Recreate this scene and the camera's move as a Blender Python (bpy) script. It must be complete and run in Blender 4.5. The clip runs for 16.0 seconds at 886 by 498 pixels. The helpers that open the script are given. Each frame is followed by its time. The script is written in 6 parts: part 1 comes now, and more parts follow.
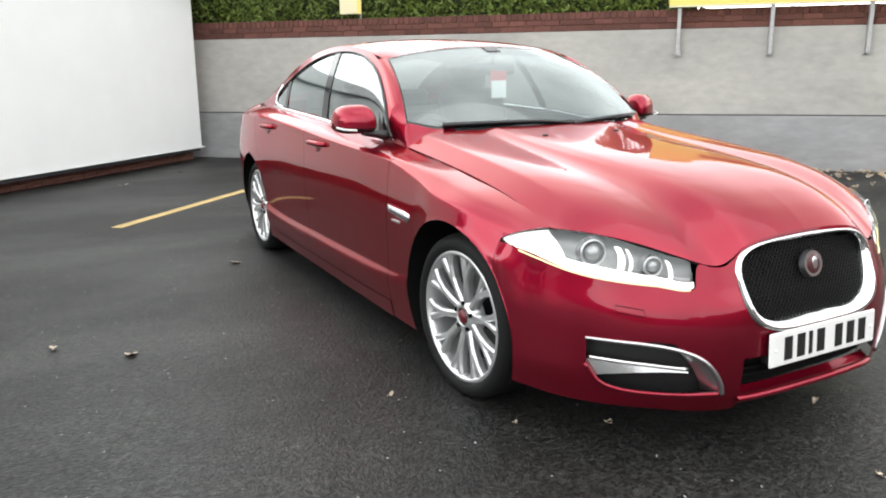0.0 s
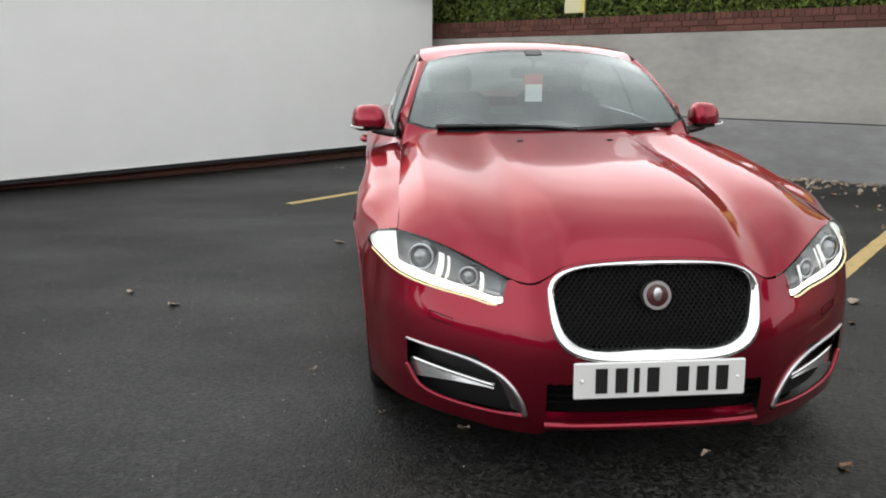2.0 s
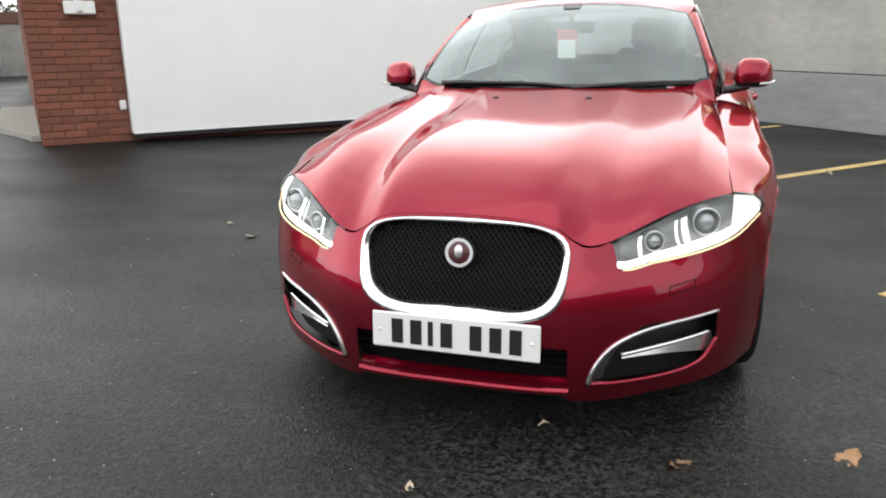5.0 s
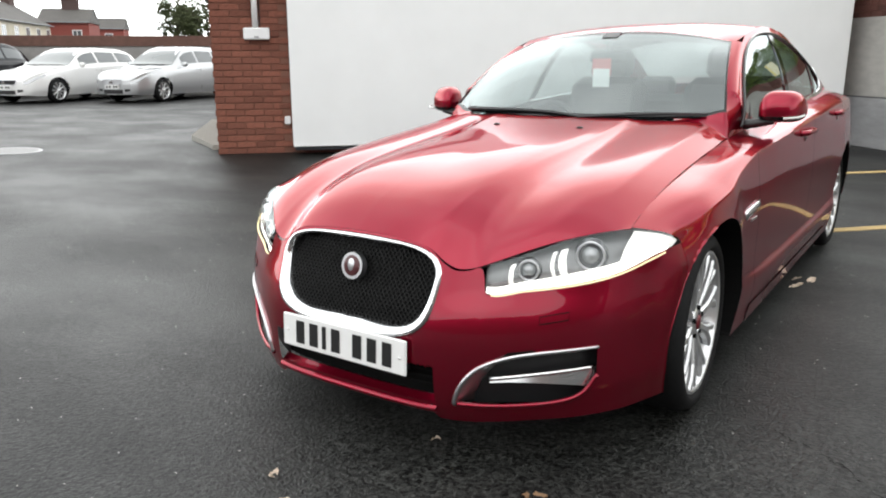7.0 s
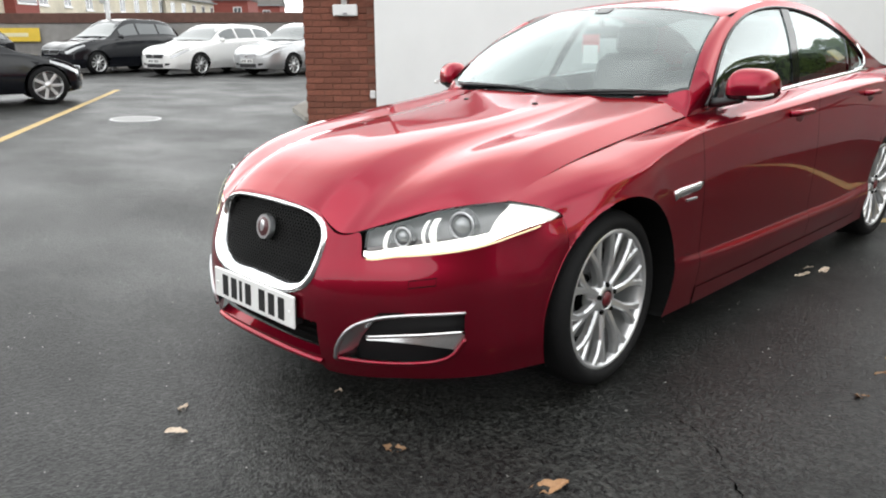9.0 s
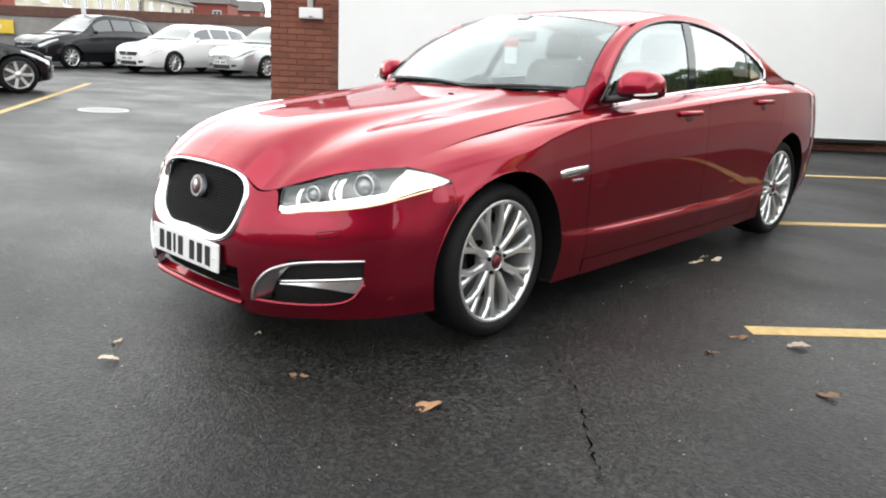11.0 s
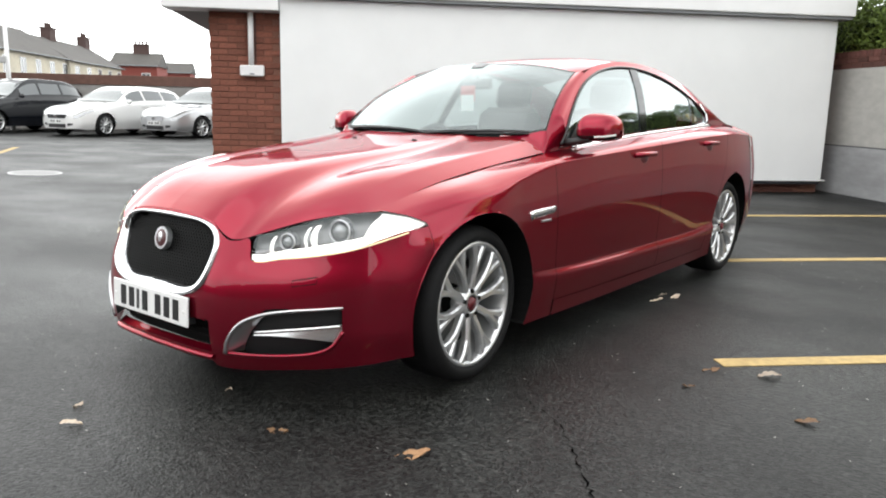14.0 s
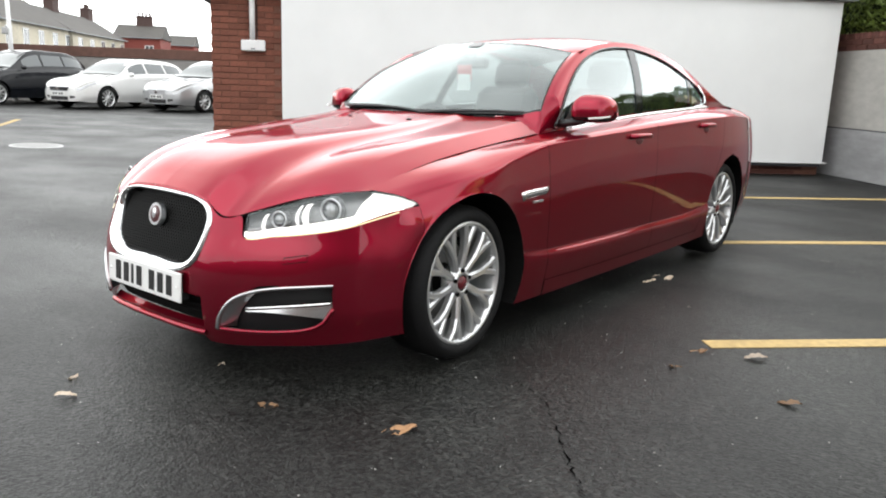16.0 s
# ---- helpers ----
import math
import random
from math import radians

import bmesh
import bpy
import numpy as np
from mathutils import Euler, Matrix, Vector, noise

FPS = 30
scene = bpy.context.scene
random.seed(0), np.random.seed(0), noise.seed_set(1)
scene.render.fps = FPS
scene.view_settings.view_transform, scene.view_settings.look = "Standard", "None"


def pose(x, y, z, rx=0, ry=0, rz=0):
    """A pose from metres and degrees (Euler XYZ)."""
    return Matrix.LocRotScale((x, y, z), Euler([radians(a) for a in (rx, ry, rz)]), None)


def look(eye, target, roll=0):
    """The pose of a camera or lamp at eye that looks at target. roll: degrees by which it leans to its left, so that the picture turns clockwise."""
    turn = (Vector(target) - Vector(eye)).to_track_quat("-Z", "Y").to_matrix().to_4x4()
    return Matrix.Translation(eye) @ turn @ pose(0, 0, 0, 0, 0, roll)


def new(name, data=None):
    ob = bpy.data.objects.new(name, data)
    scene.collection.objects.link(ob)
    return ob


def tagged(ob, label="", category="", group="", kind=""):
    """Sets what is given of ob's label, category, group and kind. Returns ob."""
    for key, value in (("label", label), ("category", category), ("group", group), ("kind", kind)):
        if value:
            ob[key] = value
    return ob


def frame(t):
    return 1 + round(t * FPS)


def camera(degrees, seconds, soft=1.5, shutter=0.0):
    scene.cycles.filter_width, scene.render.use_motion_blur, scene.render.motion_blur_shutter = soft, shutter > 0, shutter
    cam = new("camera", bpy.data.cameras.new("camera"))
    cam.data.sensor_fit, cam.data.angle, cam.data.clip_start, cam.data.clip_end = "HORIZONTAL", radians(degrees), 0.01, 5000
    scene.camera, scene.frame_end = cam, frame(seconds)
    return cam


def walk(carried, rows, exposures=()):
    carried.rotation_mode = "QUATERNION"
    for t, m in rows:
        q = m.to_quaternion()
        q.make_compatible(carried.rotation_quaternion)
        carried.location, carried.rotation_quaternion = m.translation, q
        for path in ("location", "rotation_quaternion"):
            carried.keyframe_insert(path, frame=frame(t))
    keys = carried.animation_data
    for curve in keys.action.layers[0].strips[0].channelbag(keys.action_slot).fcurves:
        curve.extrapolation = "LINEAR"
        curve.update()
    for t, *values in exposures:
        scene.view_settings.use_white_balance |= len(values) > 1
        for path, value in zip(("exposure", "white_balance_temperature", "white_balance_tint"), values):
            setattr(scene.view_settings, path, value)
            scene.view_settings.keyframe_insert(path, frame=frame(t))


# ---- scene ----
cam = camera(60.40, 16.0, soft=2.0)
PATH = [
    (0, (-2.219, -2.428, 1.206), (-1.306, -0.705, 0.760), -0.5),
    (0.5, (-1.882, -2.596, 1.214), (-1.110, -0.810, 0.752), -1.9),
    (1, (-1.539, -2.748, 1.211), (-0.974, -0.890, 0.733), -1.3),
    (1.5, (-1.166, -2.845, 1.211), (-0.770, -0.939, 0.750), -0.4),
    (2, (-0.815, -2.972, 1.236), (-0.661, -1.030, 0.782), 0.4),
    (2.5, (-0.526, -2.998, 1.220), (-0.534, -1.054, 0.748), -0.0),
    (3, (-0.241, -2.994, 1.228), (-0.382, -1.064, 0.721), 0.3),
    (3.5, (0.028, -3.038, 1.227), (-0.377, -1.143, 0.735), -0.1),
    (4, (0.233, -3.036, 1.220), (-0.228, -1.159, 0.707), -1.0),
    (6.5, (1.320, -2.646, 1.232), (0.326, -0.991, 0.708), 0.3),
    (7, (1.565, -2.604, 1.237), (0.458, -1.013, 0.746), -0.1),
    (7.5, (1.743, -2.521, 1.228), (0.575, -0.981, 0.711), -0.5),
    (8, (1.938, -2.372, 1.236), (0.687, -0.907, 0.699), 0.4),
    (8.5, (2.131, -2.284, 1.252), (0.787, -0.885, 0.764), 1.2),
    (9, (2.265, -2.204, 1.240), (0.891, -0.858, 0.691), -0.2),
    (9.5, (2.351, -2.052, 1.233), (0.990, -0.695, 0.680), 0.9),
    (12, (2.892, -2.471, 1.126), (1.565, -1.039, 0.691), 3.0),
    (12.5, (2.838, -2.421, 1.118), (1.472, -1.004, 0.758), 1.5),
    (13, (2.673, -2.330, 1.092), (1.378, -0.855, 0.708), 2.2),
    (13.5, (2.645, -2.372, 1.102), (1.380, -0.870, 0.728), 2.3),
    (14, (2.628, -2.405, 1.109), (1.395, -0.875, 0.740), 1.3),
    (14.5, (2.621, -2.449, 1.105), (1.317, -0.989, 0.696), 2.8),
    (15, (2.639, -2.465, 1.111), (1.355, -0.989, 0.693), 2.4),
    (15.5, (2.653, -2.451, 1.116), (1.397, -0.951, 0.701), 2.7),
    (16, (2.682, -2.397, 1.125), (1.451, -0.879, 0.697), 2.0),
]
EXPOSURE = [(0, 0.2), (0.5, -0.1), (1, -0.2), (1.5, -0.45), (2, -0.55), (2.5, -0.42), (3, -0.2), (4, -0.2), (6.5, -0.05), (8, -0.1), (9, -0.05), (9.5, 0.2), (12, 0.15), (13, 0.05), (16, 0.05)]
walk(cam, [(t, look(eye, target, roll)) for t, eye, target, roll in PATH], EXPOSURE)

# ---- light: a bright overcast sky, weak soft sun ----
world = bpy.data.worlds.new("overcast")
scene.world = world
world.use_nodes = True
wn, wl = world.node_tree.nodes, world.node_tree.links
sky = wn.new("ShaderNodeTexSky")
sky.sky_type = "NISHITA"
sky.sun_disc = False
sky.sun_elevation, sky.sun_rotation = radians(55), radians(158)
sky.air_density, sky.dust_density, sky.ozone_density = 1.0, 4.0, 1.0
grey = wn.new("ShaderNodeHueSaturation")
grey.inputs["Saturation"].default_value = 0.12
grey.inputs["Value"].default_value = 1.0
cloud_map = wn.new("ShaderNodeTexNoise")
cloud_map.inputs["Scale"].default_value = 2.2
cloud_map.inputs["Detail"].default_value = 5
cloud_ramp = wn.new("ShaderNodeValToRGB")
cloud_ramp.color_ramp.elements[0].position, cloud_ramp.color_ramp.elements[0].color = 0.32, (7.55, 7.75, 7.8, 1)
cloud_ramp.color_ramp.elements[1].position, cloud_ramp.color_ramp.elements[1].color = 0.66, (13.7, 14.0, 13.95, 1)
cloud_mix = wn.new("ShaderNodeMix")
cloud_mix.data_type = "RGBA"
cloud_mix.inputs[0].default_value = 0.8
wl.new(sky.outputs[0], grey.inputs["Color"])
wl.new(cloud_map.outputs["Fac"], cloud_ramp.inputs[0])
wl.new(grey.outputs[0], cloud_mix.inputs[6])
wl.new(cloud_ramp.outputs[0], cloud_mix.inputs[7])
# an overcast dome: bright haze low down, greyer cloud overhead
dome_dir = wn.new("ShaderNodeTexCoord")
dome_z = wn.new("ShaderNodeSeparateXYZ")
dome_rise = wn.new("ShaderNodeMapRange")
for i, v in enumerate((0.0, 0.7, 1.5, 0.85)):
    dome_rise.inputs[i + 1].default_value = v
dome_mul = wn.new("ShaderNodeMix")
dome_mul.data_type, dome_mul.blend_type = "RGBA", "MULTIPLY"
dome_mul.inputs[0].default_value = 1.0
wl.new(dome_dir.outputs["Generated"], dome_z.inputs[0])
wl.new(dome_z.outputs[2], dome_rise.inputs[0])
wl.new(cloud_mix.outputs[2], dome_mul.inputs[6])
wl.new(dome_rise.outputs[0], dome_mul.inputs[7])
# thinner, brighter cloud beyond the building
thin_side = wn.new("ShaderNodeVectorMath")
thin_side.operation = "DOT_PRODUCT"
thin_side.inputs[1].default_value = (-0.62, 0.78, 0.0)
side_gain = wn.new("ShaderNodeMapRange")
for i, v in enumerate((-1.0, 1.0, 0.76, 1.58)):
    side_gain.inputs[i + 1].default_value = v
side_mul = wn.new("ShaderNodeMix")
side_mul.data_type, side_mul.blend_type = "RGBA", "MULTIPLY"
side_mul.inputs[0].default_value = 1.0
wl.new(dome_dir.outputs["Generated"], thin_side.inputs[0])
wl.new(thin_side.outputs["Value"], side_gain.inputs[0])
wl.new(dome_mul.outputs[2], side_mul.inputs[6])
wl.new(side_gain.outputs[0], side_mul.inputs[7])
wl.new(side_mul.outputs[2], wn["Background"].inputs[0])
wn["Background"].inputs[1].default_value = 0.19
sun_data = bpy.data.lights.new("sun", "SUN")
sun_data.energy, sun_data.angle, sun_data.color = 0.6, radians(70), (1.0, 0.985, 0.965)
sun = new("sun", sun_data)
sun.matrix_world = look((4, -10, 15.5), (0, 0, 0))

# ---- materials ----
def mat(name, color, rough=0.5, metal=0.0, grain=None, bump=0.0, bump_scale=80.0, spread=0.25, big=0.0, big_scale=1.2,
        per_object=0.0, coat=0.0, spec=0.5, emit=0.0, rough_var=0.0, stretch=None):
    """A principled surface with grain at a small scale, stains at a large one, bump and a change from object to object."""
    m = bpy.data.materials.new(name)
    m.use_nodes = True
    n, l = m.node_tree.nodes, m.node_tree.links
    b = n["Principled BSDF"]
    b.inputs["Roughness"].default_value = rough
    b.inputs["Metallic"].default_value = metal
    b.inputs["Specular IOR Level"].default_value = spec
    b.inputs["Coat Weight"].default_value = coat
    b.inputs["Coat Roughness"].default_value = 0.03
    b.inputs["Coat IOR"].default_value = 1.5
    rgb = n.new("ShaderNodeRGB")
    rgb.outputs[0].default_value = (*color, 1)
    out = rgb.outputs[0]
    place = n.new("ShaderNodeTexCoord").outputs["Object"]
    if stretch:
        mapping = n.new("ShaderNodeMapping")
        mapping.inputs["Scale"].default_value = stretch
        l.new(place, mapping.inputs["Vector"])
        place = mapping.outputs[0]

    def scaled(source, fac, low, high):
        ramp = n.new("ShaderNodeMapRange")
        ramp.inputs[3].default_value, ramp.inputs[4].default_value = low, high
        l.new(fac, ramp.inputs[0])
        mul = n.new("ShaderNodeMix")
        mul.data_type, mul.blend_type = "RGBA", "MULTIPLY"
        mul.inputs[0].default_value = 1.0
        l.new(source, mul.inputs[6])
        l.new(ramp.outputs[0], mul.inputs[7])
        return mul.outputs[2]

    if grain:
        t = n.new("ShaderNodeTexNoise")
        t.inputs["Scale"].default_value, t.inputs["Detail"].default_value = grain, 6
        l.new(place, t.inputs["Vector"])
        out = scaled(out, t.outputs["Fac"], 1 - 2 * spread, 1 + 2 * spread)
    if big:
        t = n.new("ShaderNodeTexNoise")
        t.inputs["Scale"].default_value, t.inputs["Detail"].default_value = big_scale, 4
        l.new(place, t.inputs["Vector"])
        out = scaled(out, t.outputs["Fac"], 1 - 2 * big, 1 + 2 * big)
        if rough_var:
            r = n.new("ShaderNodeMapRange")
            r.inputs[1].default_value, r.inputs[2].default_value = 0.35, 0.65
            r.inputs[3].default_value, r.inputs[4].default_value = rough - rough_var, rough + rough_var
            l.new(t.outputs["Fac"], r.inputs[0])
            l.new(r.outputs[0], b.inputs["Roughness"])
    if per_object:
        info = n.new("ShaderNodeObjectInfo")
        out = scaled(out, info.outputs["Random"], 1 - per_object, 1 + per_object)
    l.new(out, b.inputs["Base Color"])
    if bump:
        t = n.new("ShaderNodeTexNoise")
        t.inputs["Scale"].default_value, t.inputs["Detail"].default_value = bump_scale, 5
        l.new(place, t.inputs["Vector"])
        bp = n.new("ShaderNodeBump")
        bp.inputs["Strength"].default_value, bp.inputs["Distance"].default_value = bump, 0.01
        l.new(t.outputs["Fac"], bp.inputs["Height"])
        l.new(bp.outputs[0], b.inputs["Normal"])
    if emit:
        b.inputs["Emission Color"].default_value = (1, 0.98, 0.94, 1)
        b.inputs["Emission Strength"].default_value = emit
    return m


def glass(name, tint, head_on=0.06, grazing=1.0):
    """A thin pane: clear or tinted, with a mirror sheen that grows to the edge."""
    m = bpy.data.materials.new(name)
    m.use_nodes = True
    n, l = m.node_tree.nodes, m.node_tree.links
    n.remove(n["Principled BSDF"])
    clear, gloss, mix, edge = (n.new("ShaderNode" + k) for k in ("BsdfTransparent", "BsdfGlossy", "MixShader", "LayerWeight"))
    clear.inputs[0].default_value = (*tint, 1)
    gloss.inputs["Color"].default_value = (0.93, 1.0, 1.0, 1)
    gloss.inputs["Roughness"].default_value = 0.02
    edge.inputs[0].default_value = 0.5
    power, span = n.new("ShaderNodeMath"), n.new("ShaderNodeMapRange")
    power.operation = "POWER"
    power.inputs[1].default_value = 4.0
    span.inputs[3].default_value, span.inputs[4].default_value = head_on, grazing
    l.new(edge.outputs["Facing"], power.inputs[0])
    l.new(power.outputs[0], span.inputs[0])
    l.new(span.outputs[0], mix.inputs[0])
    l.new(clear.outputs[0], mix.inputs[1])
    l.new(gloss.outputs[0], mix.inputs[2])
    l.new(mix.outputs[0], n["Material Output"].inputs[0])
    return m


PAINT = mat("red_paint", (0.245, 0.0024, 0.0195), 0.30, 0.84, coat=1.0, grain=900, spread=0.06)
PAINT.node_tree.nodes["Principled BSDF"].inputs["Specular Tint"].default_value = (1.0, 0.22, 0.32, 1)
PAINT.node_tree.nodes["Principled BSDF"].inputs["Coat IOR"].default_value = 1.43
CHROME = mat("chrome", (0.82, 0.83, 0.84), 0.12, 1.0)
SATIN = mat("satin_chrome", (0.62, 0.63, 0.65), 0.28, 1.0)
ALLOY = mat("silver_alloy", (0.70, 0.705, 0.71), 0.28, 0.8, grain=300, spread=0.03)
BLACK = mat("black_plastic", (0.012, 0.012, 0.013), 0.45, grain=200, spread=0.15)
GLOSSBLACK = mat("gloss_black", (0.008, 0.008, 0.009), 0.08)
DARK = mat("dark_underside", (0.006, 0.006, 0.006), 0.9, spec=0.1)
RUBBER = mat("tyre_rubber", (0.008, 0.008, 0.0085), 0.7, grain=60, spread=0.2, bump=0.1, bump_scale=200, spec=0.2)
DISC = mat("brake_disc", (0.12, 0.12, 0.12), 0.35, 0.9)
LENSGREY = mat("lamp_bowl", (0.19, 0.194, 0.198), 0.35, 0.4)
BOWLDARK = mat("lamp_dark_bowl", (0.11, 0.113, 0.118), 0.25, 0.4)
LENSDARK = mat("projector_glass", (0.3, 0.31, 0.32), 0.06, 0.4, coat=1.0)
INDICATOR = mat("indicator_lens", (0.62, 0.62, 0.6), 0.2, coat=1.0)
BLADE = mat("bright_satin", (0.5, 0.505, 0.51), 0.25, 0.9)
LIT = mat("lit_lamp", (0.85, 0.85, 0.82), 0.25, emit=2.4)
AMBERLIT = mat("lit_amber_edge", (0.8, 0.6, 0.15), 0.3, emit=0.6)
WHITELENS = mat("white_lamp_reflector", (0.82, 0.82, 0.79), 0.25, 0.2, emit=0.5)
GLASS = glass("window_glass", (0.76, 0.84, 0.825), 0.17)
SIDEGLASS = glass("side_glass", (0.5, 0.56, 0.56), 0.2)
LAMPGLASS = glass("lamp_glass", (0.97, 0.97, 0.97), 0.05, 0.6)
PLATEWHITE = mat("plate_white", (0.8, 0.8, 0.79), 0.4)
INK = mat("plate_black", (0.01, 0.01, 0.01), 0.5)
INTERIOR = mat("dark_trim", (0.03, 0.029, 0.03), 0.75, grain=120, spread=0.2)
SEAT = mat("dark_leather", (0.028, 0.027, 0.028), 0.5, grain=90, spread=0.2)
PAPER = mat("white_paper", (0.82, 0.82, 0.82), 0.7)
REDCARD = mat("red_card", (0.5, 0.06, 0.06), 0.6)
BADGEFACE = mat("badge_dark", (0.07, 0.018, 0.02), 0.3)
BADGERED = mat("badge_red", (0.11, 0.012, 0.016), 0.35)
TAILRED = mat("tail_lamp_red", (0.3, 0.01, 0.01), 0.15, coat=1.0)

CONCRETE = mat("cast_concrete", (0.415, 0.402, 0.375), 0.9, grain=9, spread=0.1, big=0.17, big_scale=1.1, bump=0.3, bump_scale=40, stretch=(1.0, 0.7, 1.4))
CONCRETE2 = mat("grey_plaster", (0.30, 0.30, 0.305), 0.9, grain=9, spread=0.13, big=0.16, big_scale=1.4, bump=0.3, bump_scale=35, stretch=(1.0, 0.5, 1.5))
BRICK = mat("red_brick", (0.20, 0.072, 0.047), 0.9, grain=40, spread=0.2, per_object=0.2, bump=0.3, bump_scale=90)
BRICKDARK = mat("dark_red_brick", (0.12, 0.047, 0.036), 0.9, grain=40, spread=0.2, per_object=0.3, bump=0.3, bump_scale=90)
MORTAR = mat("mortar", (0.19, 0.088, 0.062), 0.95, grain=70, spread=0.2)
CLADDING = mat("white_cladding", (0.83, 0.84, 0.84), 0.45, grain=3, spread=0.02, big=0.03, big_scale=0.7)
WHITEPVC = mat("white_pvc", (0.8, 0.8, 0.8), 0.4, grain=4, spread=0.03)
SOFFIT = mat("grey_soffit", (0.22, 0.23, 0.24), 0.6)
DARKSTRIP = mat("dark_strip", (0.03, 0.03, 0.035), 0.6)
YELLOWLINE = mat("yellow_line_paint", (0.48, 0.345, 0.145), 0.75, grain=30, spread=0.2, big=0.14, big_scale=4, bump=0.2, bump_scale=120)
SIGNYELLOW = mat("yellow_sign_face", (0.75, 0.62, 0.16), 0.45, grain=2, spread=0.04)
SIGNEDGE = mat("cream_sign_edge", (0.72, 0.66, 0.42), 0.5)
STEEL = mat("galvanised_steel", (0.42, 0.42, 0.42), 0.45, 0.7, grain=30, spread=0.15)
MANHOLE = mat("pale_iron_cover", (0.25, 0.25, 0.245), 0.6, 0.1, grain=50, spread=0.15, bump=0.4, bump_scale=90)
KERB = mat("kerb_concrete", (0.3, 0.29, 0.26), 0.9, grain=25, spread=0.2)
LEAFDRY = mat("dry_leaf", (0.25, 0.14, 0.07), 0.7, grain=60, spread=0.25, per_object=0.4)
LEAFPALE = mat("pale_leaf", (0.45, 0.37, 0.29), 0.7, grain=60, spread=0.2, per_object=0.35)
SPECK = mat("pale_grit", (0.4, 0.39, 0.37), 0.8)
MESHBLACK = mat("grille_black", (0.006, 0.006, 0.006), 0.55, spec=0.25)
CRACK = mat("crack_tar", (0.002, 0.002, 0.002), 1.0, spec=0.0)
HEDGE = mat("hedge_leaf", (0.13, 0.19, 0.03), 0.6, grain=5, spread=0.32, big=0.2, big_scale=2.0)
HEDGESHADE = mat("hedge_shade", (0.02, 0.03, 0.008), 0.9)
SOIL = mat("bank_soil", (0.06, 0.05, 0.03), 0.95, grain=8, spread=0.3)
SLATE = mat("roof_slate", (0.082, 0.076, 0.070), 0.8, grain=6, spread=0.2, big=0.12, big_scale=0.5)
CREAM = mat("cream_plaster", (0.60, 0.55, 0.44), 0.9, grain=4, spread=0.12, big=0.2, big_scale=0.4)
HOUSEBRICK = mat("house_brick", (0.24, 0.062, 0.05), 0.9, grain=7, spread=0.15, big=0.1, big_scale=0.5)
CHIMNEY = mat("dark_chimney_brick", (0.08, 0.05, 0.045), 0.9, grain=7, spread=0.2)
PANE = mat("house_pane", (0.09, 0.1, 0.11), 0.1)
FARWALL = mat("boundary_brick", (0.11, 0.055, 0.042), 0.9, grain=6, spread=0.2, big=0.15, big_scale=0.5)
FARPLASTER = mat("boundary_plaster", (0.26, 0.25, 0.24), 0.9, grain=4, spread=0.15, big=0.2, big_scale=0.7)
BLACKPAINT = mat("black_car_paint", (0.006, 0.007, 0.010), 0.12, 0.0, coat=0.0)
WHITEPAINT = mat("white_car_paint", (0.78, 0.78, 0.77), 0.3, coat=1.0)
SILVERPAINT = mat("silver_car_paint", (0.5, 0.51, 0.52), 0.3, 0.5, coat=1.0)
CARGLASS = mat("parked_car_glass", (0.09, 0.105, 0.105), 0.05, spec=1.0, coat=0.6)
CARSIDE = mat("parked_car_side_glass", (0.09, 0.10, 0.105), 0.05, spec=1.0)
LAMPWHITE = mat("parked_car_lamp", (0.5, 0.51, 0.52), 0.12, 0.4)
TREEBARK = mat("bark", (0.08, 0.06, 0.045), 0.9, grain=20, spread=0.2)
TREELEAF = mat("tree_leaf", (0.06, 0.075, 0.025), 0.7, grain=2, spread=0.3)
YELLOWBAN = mat("yellow_banner", (0.72, 0.5, 0.05), 0.5, grain=3, spread=0.08)


